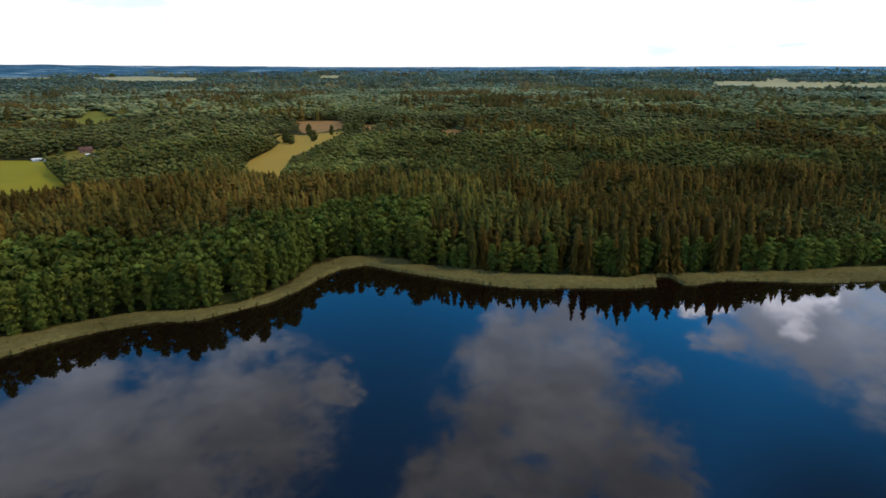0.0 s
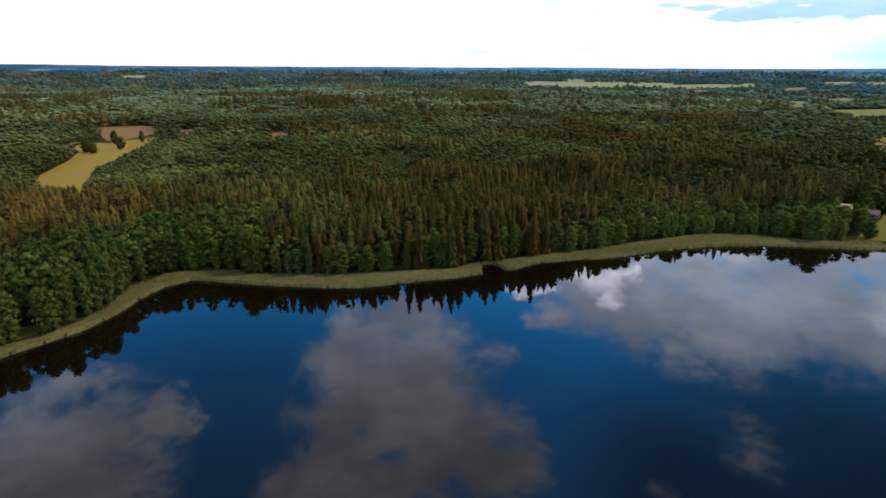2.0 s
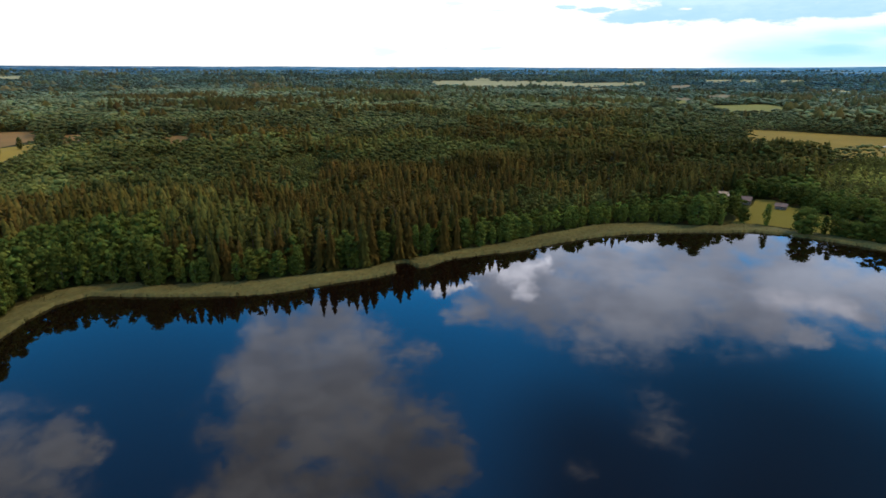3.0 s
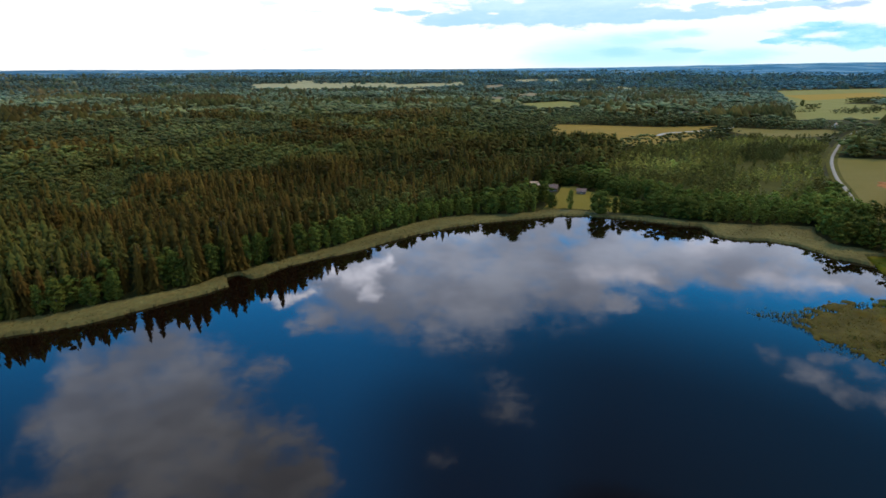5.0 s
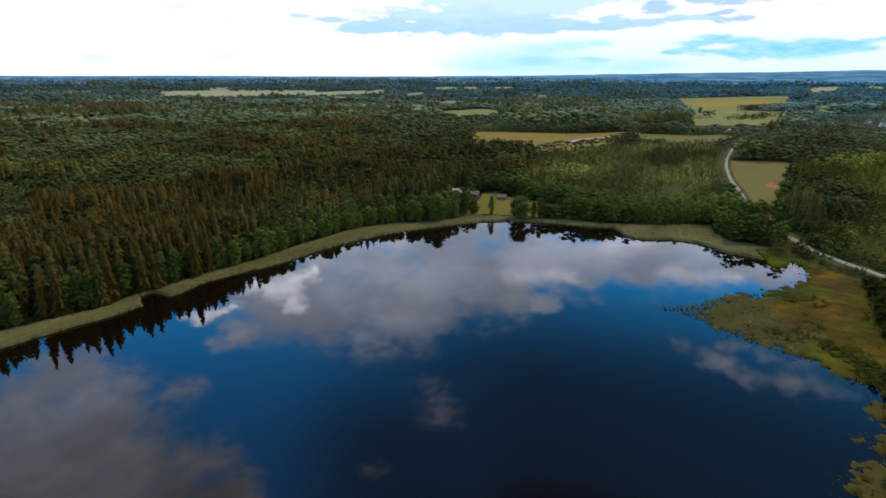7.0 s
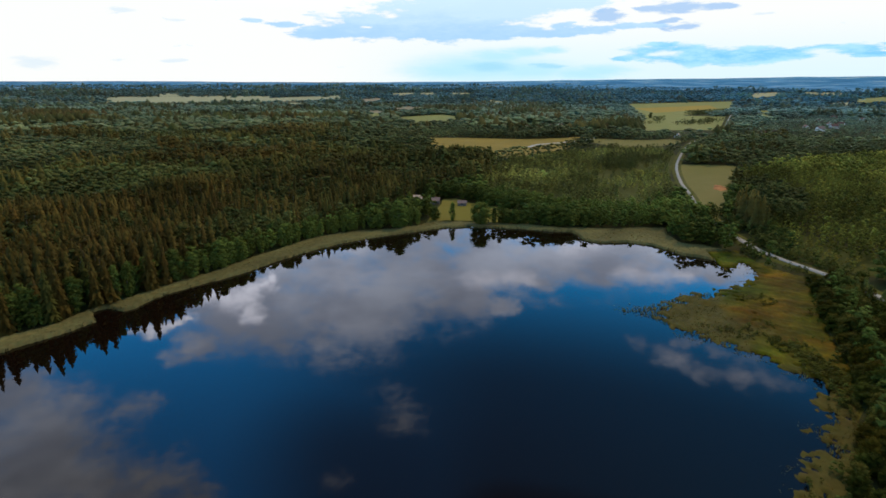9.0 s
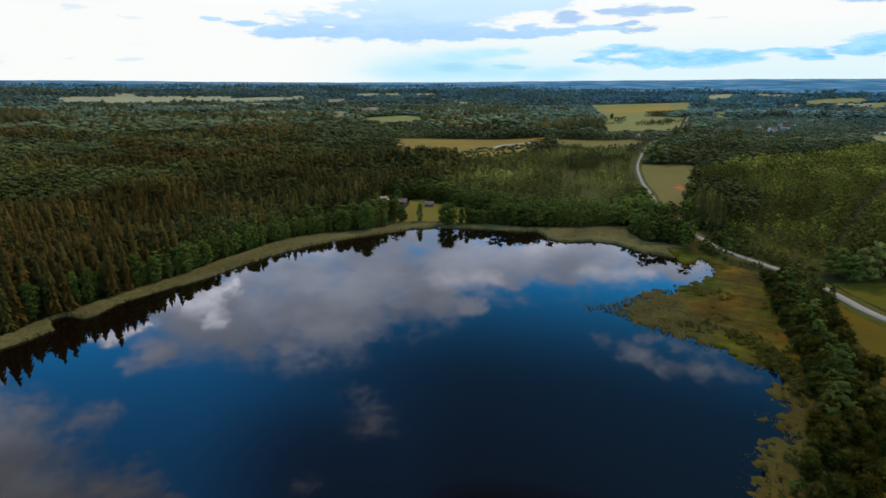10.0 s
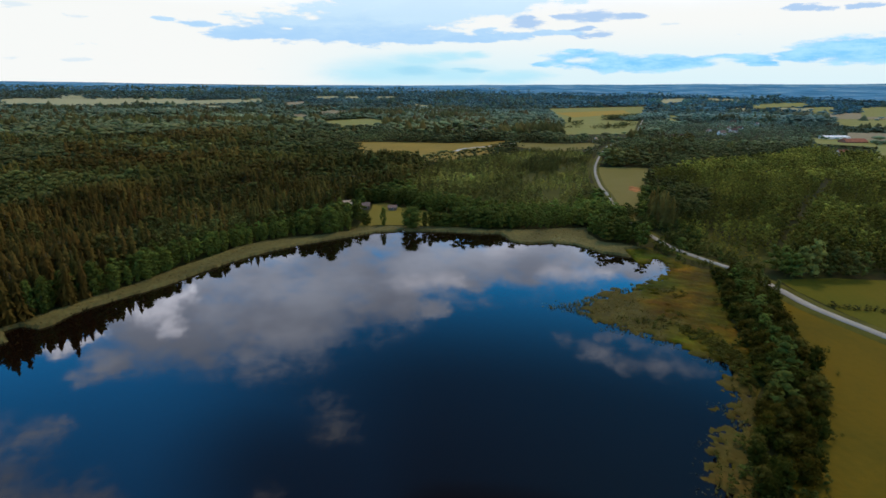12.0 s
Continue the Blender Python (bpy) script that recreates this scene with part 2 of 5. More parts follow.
def plain(name, colour, rough=0.8, scale=0.6, amount=0.35, second=None, sheen=0.03):
    """A surface with grain and stains at two scales."""
    m, g, b = material(name, rough)
    b.inputs["Specular IOR Level"].default_value = sheen if rough > 0.5 else 0.5
    p = world_at(g)
    second = second or tuple(c * (1 - amount) for c in colour)
    big = g.noise(p, scale * 0.12, 3.0).outputs["Fac"]
    fine = g.noise(p, scale * 2.0, 5.0, 0.65).outputs["Fac"]
    f = g.math("ADD", g.math("MULTIPLY", big, 0.6), g.math("MULTIPLY", fine, 0.5))
    g.put(b.inputs["Base Color"], g.mix(g.smooth(f, 0.38, 0.72), colour, second))
    return m


def foliage(name, through_light=0.25):
    """Leaves: the colour in the tint attribute, varied from tree to tree and from clump to clump, light shining
    through.
    """
    m, g, b = material(name, 0.65)
    b.inputs["Specular IOR Level"].default_value = 0.01
    tint = g.node("ShaderNodeAttribute", attribute_name="tint").outputs["Color"]
    info = g.node("ShaderNodeObjectInfo").outputs["Random"]
    geo = g.node("ShaderNodeNewGeometry")
    clump = g.noise(geo.outputs["Position"], 0.35, 3.0).outputs["Fac"]
    k = g.math("MULTIPLY", g.math("ADD", 0.75, g.math("MULTIPLY", info, 0.5)), g.math("ADD", 0.72, g.math("MULTIPLY", clump, 0.56)))
    k = g.math("MULTIPLY", k, g.math("ADD", 0.85, g.math("MULTIPLY", geo.outputs["Random Per Island"], 0.3)))
    col = g.vmath("MULTIPLY", tint, g.combine(k, k, k))
    g.put(b.inputs["Base Color"], col)
    tr = g.node("ShaderNodeBsdfTranslucent")
    g.put(tr.inputs["Color"], col)
    mx = g.node("ShaderNodeMixShader")
    mx.inputs[0].default_value = through_light
    out = m.node_tree.nodes["Material Output"]
    g.put(mx.inputs[1], b.outputs[0])
    g.put(mx.inputs[2], tr.outputs[0])
    g.put(out.inputs["Surface"], mx.outputs[0])
    return m


def field_material(name, colour, second, turn, stripe=7.0):
    """Grassland or ripening crop, with swaths and patches."""
    m, g, b = material(name, 0.9)
    b.inputs["Specular IOR Level"].default_value = 0.02
    p = world_at(g)
    rot = g.node("ShaderNodeMapping")
    g.put(rot.inputs["Vector"], p)
    rot.inputs["Rotation"].default_value = (0, 0, radians(turn))
    w = g.node("ShaderNodeTexWave", bands_direction="X")
    g.put(w.inputs["Vector"], rot.outputs[0])
    w.inputs["Scale"].default_value, w.inputs["Distortion"].default_value = 0.314 / stripe * 2, 3.0
    w.inputs["Detail"].default_value, w.inputs["Detail Scale"].default_value = 3.0, 0.4
    big = g.noise(p, 0.018, 4.0).outputs["Fac"]
    fine = g.noise(p, 0.35, 5.0, 0.7).outputs["Fac"]
    f = g.math("ADD", g.math("MULTIPLY", w.outputs["Fac"], 0.03), g.math("ADD", g.math("MULTIPLY", big, 0.75), g.math("MULTIPLY", fine, 0.35)))
    g.put(b.inputs["Base Color"], g.mix(g.smooth(f, 0.4, 0.88), colour, second))
    bump = g.node("ShaderNodeBump")
    bump.inputs["Strength"].default_value, bump.inputs["Distance"].default_value = 0.5, 0.4
    g.put(bump.inputs["Height"], fine)
    g.put(b.inputs["Normal"], bump.outputs[0])
    return m


def water_material():
    m, g, b = material("water", 0.02)
    b.inputs["Base Color"].default_value = (0.0055, 0.0026, 0.0013, 1)
    b.inputs["IOR"].default_value = 1.333
    p = world_at(g)
    n = g.noise(p, 0.35, 3.0).outputs["Fac"]
    bump = g.node("ShaderNodeBump")
    bump.inputs["Strength"].default_value, bump.inputs["Distance"].default_value = 0.02, 0.1
    g.put(bump.inputs["Height"], n)
    g.put(b.inputs["Normal"], bump.outputs[0])
    return m


LEAF = foliage("foliage")
BARK = plain("bark", (0.13, 0.10, 0.075), 0.9, 4.0)
PALE_BARK = plain("pale_bark", (0.32, 0.30, 0.27), 0.85, 4.0, 0.6)
WATER = water_material()
FLOOR = plain("woodland_ground", (0.045, 0.044, 0.009), 0.95, 0.5, 0.5, (0.034, 0.024, 0.008))
REED = foliage("reed", 0.35)
REED_TOP = foliage("reed_top", 0.02)
MOWN = field_material("mown_meadow", (0.235, 0.185, 0.014), (0.19, 0.16, 0.013), 40)
HAY = field_material("hay_meadow", (0.25, 0.155, 0.030), (0.17, 0.115, 0.024), 30)
MEADOW = field_material("ochre_meadow", (0.122, 0.073, 0.005), (0.074, 0.057, 0.006), 48)
CROP = field_material("ripe_crop", (0.31, 0.19, 0.030), (0.27, 0.18, 0.035), 55)
TAN = field_material("tilled_field", (0.27, 0.135, 0.045), (0.19, 0.115, 0.035), 10)
PASTURE = field_material("pasture", (0.14, 0.132, 0.016), (0.18, 0.14, 0.020), 75)
GREEN = field_material("green_field", (0.085, 0.076, 0.007), (0.125, 0.088, 0.009), 75)
LAWN = field_material("lakeside_lawn", (0.155, 0.118, 0.018), (0.19, 0.14, 0.032), 20)
DULL = field_material("dull_grass", (0.150, 0.116, 0.027), (0.185, 0.138, 0.042), 110)
# far fields: paler and bluer than near ones, distance put into the colour
PALE = field_material("pale_farmland", (0.34, 0.285, 0.135), (0.24, 0.22, 0.10), 65, 30.0)
FAR_TAN = field_material("far_stubble", (0.26, 0.19, 0.10), (0.20, 0.16, 0.085), 65, 30.0)
FAR_GREEN = field_material("far_pasture", (0.195, 0.178, 0.046), (0.25, 0.205, 0.065), 30, 30.0)
BOG = field_material("bog_sedge", (0.066, 0.050, 0.005), (0.088, 0.060, 0.007), 140, 13.0)
SCRUB = plain("scrub_ground", (0.080, 0.070, 0.012), 0.95, 0.4, 0.4)
ASPHALT = plain("pale_asphalt", (0.32, 0.265, 0.20), 0.8, 0.8, 0.2)
GRAVEL = plain("gravel", (0.42, 0.37, 0.29), 0.9, 1.0, 0.25)
VERGE = plain("verge_grass", (0.10, 0.085, 0.014), 0.95, 0.7, 0.4)
SOIL = plain("orange_soil", (0.46, 0.18, 0.06), 0.95, 0.8, 0.4)
ROOF_GREY = plain("grey_roofing", (0.26, 0.155, 0.11), 0.8, 2.0, 0.3)
ROOF_DULL = plain("old_red_roofing", (0.15, 0.075, 0.055), 0.8, 2.0, 0.35)
ROOF_RED = plain("red_roofing", (0.36, 0.12, 0.06), 0.7, 2.0, 0.3)
ROOF_TAN = plain("pale_fibre_roofing", (0.52, 0.34, 0.21), 0.8, 2.0, 0.25)
HALL_WHITE = plain("white_sheeting", (0.80, 0.73, 0.62), 0.8, 2.0, 0.1)
WALL_WHITE = plain("white_plaster", (0.72, 0.66, 0.57), 0.8, 2.0, 0.12)
WALL_WOOD = plain("weathered_boards", (0.20, 0.15, 0.11), 0.85, 3.0, 0.35)
WALL_BRICK = plain("brick_wall", (0.33, 0.15, 0.10), 0.85, 3.0, 0.3)
GLASS = plain("dark_pane", (0.03, 0.035, 0.04), 0.1, 2.0, 0.2)
TIMBER = plain("grey_timber", (0.24, 0.21, 0.18), 0.85, 6.0, 0.4)
BOAT_PAINT = plain("white_boat_paint", (0.75, 0.75, 0.73), 0.4, 6.0, 0.1)

# ---- the plan, in metres ----
# water's edge, from the west round by the north to the eastern bay
EDGE_WEST = [(-220, 60), (-165, 120), (-136, 141), (-126, 152), (-117, 159), (-104, 166), (-90, 168), (-83, 174), (-71, 184), (-64, 196),
             (-59, 210), (-54, 219), (-44, 225), (-31, 219), (-22, 215), (-7, 209), (8, 204), (21, 201), (36, 202), (49, 203), (62, 203), (71, 205)]
EDGE_NORTH = [(74, 216), (79, 216), (82, 207), (86, 207), (97, 212), (111, 213), (125, 212), (141, 212), (160, 215), (179, 216), (197, 215), (215, 211), (231, 205),
              (249, 197), (262, 193), (275, 181), (282, 169), (291, 154), (297, 136), (304, 127), (299, 121), (291, 113), (291, 103), (302, 92), (305, 80), (301, 68), (296, 60), (298, 52), (297, 42)]
EDGE_EAST = [(283, 36), (299, 31), (291, 25), (274, 26), (257, 30), (247, 34), (240, 39), (229, 44), (216, 49), (205, 56), (206, 46), (202, 36), (198, 24), (196, 14), (196, 6),
             (191, -2), (188, -9), (180, -13), (174, -13), (168, -18), (159, -14), (154, -18), (146, -16), (131, -15), (119, -17), (105, -32)]
EDGE_SOUTH = [(95, -80), (40, -160), (-60, -200), (-180, -150), (-250, -40)]
LAKE = EDGE_WEST + EDGE_NORTH + EDGE_EAST + EDGE_SOUTH
# where firm land and trees begin behind the reeds
BANK_WEST = [(-232, 75), (-175, 135), (-145, 152), (-133, 160), (-126, 166), (-112, 173), (-96, 175), (-82, 182), (-75, 191), (-70, 201), (-67, 221),
             (-57, 233), (-43, 236), (-27, 232), (-23, 226), (-8, 223), (16, 217), (38, 216), (60, 213), (75, 219)]
BANK_NORTH = [(80, 219), (91, 220), (102, 222), (116, 222), (133, 224), (151, 228), (171, 231), (192, 234), (213, 232), (228, 224), (241, 213), (256, 207), (266, 208), (274, 203), (283, 187), (291, 175),
              (299, 159), (305, 143), (311, 130), (326, 108), (340, 96), (346, 84), (330, 78), (318, 66), (321, 57), (318, 43), (308, 31), (300, 20)]
BANK_EAST = [(294, 5), (262, -4), (234, -9), (200, -20), (172, -23), (150, -24), (118, -26), (100, -40)]
BANK = BANK_WEST + BANK_NORTH + BANK_EAST + [(88, -84), (38, -172), (-62, -214), (-190, -162), (-266, -42)]
BOG_PLAN = EDGE_EAST + [(100, -40)] + BANK_EAST[-2::-1] + [(300, 20), (320, 40), (310, 52)]
BOG_POINT = (205, 55)
SCRUB_PLAN = [(316, -26), (313, -4), (356, 31), (392, 40), (378, 10), (354, -26)]
YOUNG_A = [(352, 214), (372, 240), (434, 278), (520, 322), (575, 328), (655, 305), (735, 300), (800, 250), (720, 196), (640, 172), (520, 136), (458, 112), (410, 102), (372, 112), (356, 140), (350, 175)]
ROAD = [(190, -125), (225, -82), (244, -60), (263, -38), (279, -26), (296, -12), (306, 1), (314, 13), (323, 25), (333, 34), (366, 58), (408, 83), (439, 94),
        (474, 108), (515, 126), (578, 149), (619, 162), (667, 175), (777, 201), (892, 222), (1012, 226), (1124, 236), (1372, 286), (1699, 351)]


def levels(r):
    """Height of the land far from the lake: level, then bent up to meet the camera's horizon."""
    s = np.clip((np.asarray(r, float) - 2000) / 2800, 0, 1)
    return 0.6 + 72 * s * s


def inside(points, plan):
    """Which of the points lie in a closed plan."""
    p, v = np.asarray(points, float), np.asarray(plan, float)
    hit = np.zeros(len(p), bool)
    for (x0, y0), (x1, y1) in zip(v, np.roll(v, -1, 0)):
        if y0 != y1:
            hit ^= ((y0 > p[:, 1]) != (y1 > p[:, 1])) & (p[:, 0] < (x1 - x0) * (p[:, 1] - y0) / (y1 - y0) + x0)
    return hit


def away(points, line, closed=True):
    """Distance of points from a line of the plan."""
    p, v = np.asarray(points, float), np.asarray(line, float)
    ends = np.roll(v, -1, 0) if closed else v[1:]
    best = np.full(len(p), 1e9)
    for a, b in zip(v if closed else v[:-1], ends):
        d = b - a
        s = np.clip(((p - a) @ d) / max(d @ d, 1e-9), 0, 1)
        best = np.minimum(best, np.hypot(*(p - a - s[:, None] * d).T))
    return best


WAVES = np.random.default_rng(5).normal(size=(24, 2)), np.random.default_rng(6).uniform(0, 6.28, 24)


def patch(points, size, seed=0):
    """Smooth uneven values of about -1 to 1 over the plan."""
    p = np.asarray(points, float) / size
    k = np.roll(WAVES[0], seed, 0)[:10] * 2.2
    return np.sin(p @ k.T + np.roll(WAVES[1], seed)[:10]).sum(1) / 3.2


def stand_of(points, size, seed=0):
    """Two even values from 0 to 1 for the forest stand that each point lies in: uneven cells about a size across."""
    p = np.asarray(points, float)
    p = p + 0.22 * size * np.c_[patch(p, size * 0.55, seed + 1), patch(p, size * 0.55, seed + 6)]
    cell = np.floor(p / size)

    def scatter(c, k):
        v = np.sin(c @ (127.1, 311.7) + 17.3 * k + seed) * 43758.5453
        return v - np.floor(v)

    best, pick = np.full(len(p), 1e9), cell.copy()
    for dx in (-1, 0, 1):
        for dy in (-1, 0, 1):
            c = cell + (dx, dy)
            d = np.hypot(*((c + np.c_[scatter(c, 1), scatter(c, 2)]) * size - p).T)
            near = d < best
            best, pick = np.where(near, d, best), np.where(near[:, None], c, pick)
    return scatter(pick, 3), scatter(pick, 4)


def mesh_from(name, verts, tris, mats, index=None, tint=None, loop_sizes=3, smooth=False):
    me = bpy.data.meshes.new(name)
    n, m = len(verts), len(tris)
    me.vertices.add(n)
    me.vertices.foreach_set("co", np.ascontiguousarray(verts, np.float32).ravel())
    me.loops.add(m * loop_sizes)
    me.loops.foreach_set("vertex_index", np.ascontiguousarray(tris, np.int32).ravel())
    me.polygons.add(m)
    me.polygons.foreach_set("loop_start", np.arange(m, dtype=np.int32) * loop_sizes)
    for x in mats:
        me.materials.append(x)
    if index is not None:
        me.polygons.foreach_set("material_index", np.ascontiguousarray(index, np.int32))
    if tint is not None:
        me.attributes.new("tint", "FLOAT_VECTOR", "POINT").data.foreach_set("vector", np.ascontiguousarray(tint, np.float32).ravel())
    me.update(calc_edges=True)
    if smooth:
        me.shade_smooth()
    return me


def part(name, bm, mat, parent, label=""):
    me = bpy.data.meshes.new(name)
    bm.to_mesh(me)
    bm.free()
    me.materials.append(mat)
    ob = new(name, me)
    ob.parent = parent
    return tagged(ob, label)


# ---- ground and water ----
def ground():
    radii = np.r_[np.arange(0, 420, 4.0)[1:], np.geomspace(420, 4950, 70)]
    turns = np.radians(np.arange(0, 360, 0.75))
    r, a = np.meshgrid(radii, turns, indexing="ij")
    p = np.stack([r * np.sin(a), r * np.cos(a)], -1).reshape(-1, 2)
    d = np.where(inside(p, LAKE), -1, 1) * away(p, LAKE)
    d -= np.where(inside(p, BOG_PLAN), 4 + 9 * np.clip(1.4 - np.hypot(*(p - BOG_POINT).T) / 30, 0, 1), 0)
    z = np.where(d < 0, np.maximum(d * 0.25, -3), np.minimum(d * 0.12, np.where(inside(p, BOG_PLAN), 0.22, 0.6))) + levels(r.ravel()) - 0.6
    n, k = len(radii), len(turns)
    i, j = np.meshgrid(np.arange(n - 1), np.arange(k), indexing="ij")
    quads = np.stack([i * k + j, i * k + (j + 1) % k, (i + 1) * k + (j + 1) % k, (i + 1) * k + j], -1).reshape(-1, 4)[:, ::-1]
    verts = np.c_[p, z]
    centre = len(verts)
    verts = np.r_[verts, [[0, 0, -3]]]
    quads = np.r_[quads, [[centre, (j + 2) % k, (j + 1) % k, j] for j in range(0, k, 2)]]
    mid = verts[quads].mean(1)[:, :2]
    cover = np.where(inside(mid, BOG_PLAN), 1, np.where(inside(mid, YOUNG_A) | inside(mid, SCRUB_PLAN), 2, 0))
    ob = new("ground", mesh_from("ground", verts, quads, [FLOOR, BOG, SCRUB], cover, loop_sizes=4))
    return tagged(ob, "dark mossy woodland ground reaching the horizon", "ground", kind="structure")


ground()


def sheet(name, plan, mat, lift, label, category, cells=0):
    """A flat piece of land cover that follows the ground."""
    bm = bmesh.new()
    bm.faces.new([bm.verts.new((x, y, 0)) for x, y in plan])
    bmesh.ops.triangulate(bm, faces=bm.faces[:])
    for _ in range(cells):
        bmesh.ops.subdivide_edges(bm, edges=bm.edges[:], cuts=1, use_grid_fill=True)
    for v in bm.verts:
        v.co.z = levels(math.hypot(v.co.x, v.co.y)) + lift
    bmesh.ops.recalc_face_normals(bm, faces=bm.faces[:])
    if sum(f.normal.z for f in bm.faces) < 0:
        bmesh.ops.reverse_faces(bm, faces=bm.faces[:])
    me = bpy.data.meshes.new(name)
    bm.to_mesh(me)
    bm.free()
    me.materials.append(mat)
    return tagged(new(name, me), label, category, kind="structure")


def water(name, plan, z, label):
    bm = bmesh.new()
    bm.faces.new([bm.verts.new((x, y, z)) for x, y in plan])
    bmesh.ops.recalc_face_normals(bm, faces=bm.faces[:])
    if sum(f.normal.z for f in bm.faces) < 0:
        bmesh.ops.reverse_faces(bm, faces=bm.faces[:])
    me = bpy.data.meshes.new(name)
    bm.to_mesh(me)
    bm.free()
    me.materials.append(WATER)
    return tagged(new(name, me), label, "lake", kind="structure")


water("water", [(-330, -260), (360, -260), (360, 260), (-330, 260)], 0.0, "still dark lake water mirroring the clouds")
water("water", [(3352, 1034), (3508, 929), (3268, 832), (3182, 948)], float(levels(3400)) + 8, "far pale lake among the woods")

# fields and open land
FIELDS = [
    ("F1", [(-427, 494), (-388, 495), (-350, 451), (-256, 350), (-272, 336), (-300, 325), (-420, 400)], MOWN, "yellow-green mown field beside a farm"),
    ("F2", [(-247, 695), (-245, 714), (-207, 696), (-194, 714), (-166, 748), (-159, 685), (-165, 616), (-163, 570), (-167, 522), (-153, 457), (-142, 418), (-156, 423), (-187, 440), (-198, 498), (-203, 571), (-213, 630)], CROP, "golden hay field between woods"),
    ("F2b", [(-278, 895), (-202, 896), (-174, 792), (-196, 721), (-214, 721), (-242, 791)], TAN, "orange-brown tilled field by the wood"),
    ("F2c", [(-155, 832), (-125, 833), (-123, 739), (-142, 738)], TAN, "narrow tan clearing in the wood"),
    ("F2d", [(-41, 760), (-11, 782), (-10, 613), (-32, 607)], TAN, "small tan clearing in the wood"),
    ("F3", [(-766, 862), (-738, 872), (-702, 923), (-655, 945), (-743, 1084), (-714, 1099), (-632, 980), (-598, 968), (-543, 875), (-527, 827), (-497, 753), (-542, 768), (-621, 826), (-626, 767), (-663, 743)], PASTURE, "green pasture behind the farm"),
    ("F3b", [(-623, 1084), (-529, 1004), (-478, 906), (-550, 963)], TAN, "pale stubble strip behind the farm"),
    ("M1", [(689, 569), (732, 515), (772, 435), (863, 381), (808, 350), (648, 318), (582, 338), (530, 342), (528, 372), (560, 436)], HAY, "dry golden meadow with a sandy track"),
    ("Y1", [(2194, 839), (2438, 720), (2709, 559), (1989, 413), (1609, 443), (1581, 439), (1604, 341), (1151, 249), (1038, 358), (1463, 497), (1757, 639)], FAR_GREEN, "wide yellow-green fields by the road"),
    ("Y2", [(1900, 690), (2300, 560), (2050, 470), (1660, 540)], CROP, "strip of flowering yellow crop"),
    ("G1", [(1038, 963), (1208, 952), (1158, 832), (960, 705), (885, 715), (875, 785)], FAR_GREEN, "bright green meadow in the woods"),
    ("D1", [(637, 165), (666, 118), (615, 94), (550, 92), (476, 77), (413, 68), (385, 58), (380, 66), (466, 103), (540, 131)], DULL, "dull green roadside field with scraped soil"),
    ("R1", [(297, -24), (314, -46), (330, -80), (250, -110), (225, -92), (262, -50), (283, -32)], GREEN, "smooth green field across the road"),
    ("R2", [(290, -25), (262, -45), (239, -68), (195, -125), (95, -105), (104, -38), (137, -30), (175, -31), (205, -28), (245, -18), (285, -12)], MEADOW, "ochre hay meadow between lake and road"),
    ("Y0", [(-400, 500), (-335, 498), (-318, 540), (-355, 575), (-402, 565)], LAWN, "green farmyard with worn paths"),
    ("L1", [(264, 207), (290, 222), (316, 236), (330, 246), (339, 240), (331, 221), (336, 211), (332, 201), (333, 185), (326, 172), (310, 156), (303, 158), (297, 168), (287, 187), (278, 202)], LAWN, "sunny lawn of the lakeside homestead"),
    ("M2", [(806, 349), (850, 365), (858, 322), (880, 285), (915, 262), (900, 238), (844, 233), (773, 251), (750, 275), (778, 318)], DULL, "dull green meadow between young birches and road"),
]
FAR_PALE = [
    [(1140, 2862), (1436, 2769), (1770, 2504), (1442, 2035), (1182, 2283), (982, 2471)], [(1045, 2627), (1165, 2496), (1051, 2254), (929, 2338)], [(1192, 2598), (1422, 2392), (1253, 2109), (997, 2178)],
    [(1515, 2461), (1635, 2314), (2063, 2305), (1821, 2035), (1424, 1982), (1291, 2081)], [(1395, 1902), (1473, 1837), (1278, 1594), (1222, 1643)], [(1481, 3067), (1571, 3026), (1436, 2768), (1355, 2809)],
    [(2423, 2280), (2574, 2247), (2335, 2038), (2243, 2109)], [(2599, 2227), (2717, 2219), (2423, 1966), (2414, 2060)], [(2692, 2061), (2785, 1979), (2580, 1833), (2493, 1908)],
]
FAR_PALE_EAST = [
    [(2169, 1446), (2037, 1273), (1803, 1124), (1887, 1251)], [(3756, 444), (3713, 267), (3475, 248), (3516, 414)], [(2736, 219), (2778, 164), (2501, 145), (2463, 190)],
    [(2914, 52), (3015, -99), (2686, -92), (2639, 40)], [(4250, -290), (4240, -520), (3900, -490), (3850, -270)], [(3486, 652), (3696, 550), (3324, 491), (2993, 555)],
]
FAR_PALE_WEST = [
    [(-2630, 3182), (-2356, 3239), (-2178, 2992), (-2402, 2903)], [(-2107, 3199), (-1971, 3383), (-1555, 3289), (-1385, 2938), (-1648, 2822), (-1925, 2944)], [(-959, 3678), (-837, 3691), (-763, 3363), (-875, 3353)],
]
FAR_STUBBLE = [
    [(1854, 1939), (1969, 1921), (1688, 1645), (1591, 1653)], [(1419, 1332), (1532, 1284), (1286, 1076), (1199, 1113)], [(1121, 1274), (1137, 1258), (964, 1066), (951, 1079)],
    [(1231, 1255), (1265, 1221), (1070, 1031), (1041, 1060)], [(2527, -110), (2661, -351), (2219, -298), (2080, -96)], [(1443, -115), (1488, -213), (1249, -183), (1211, -101)],
]
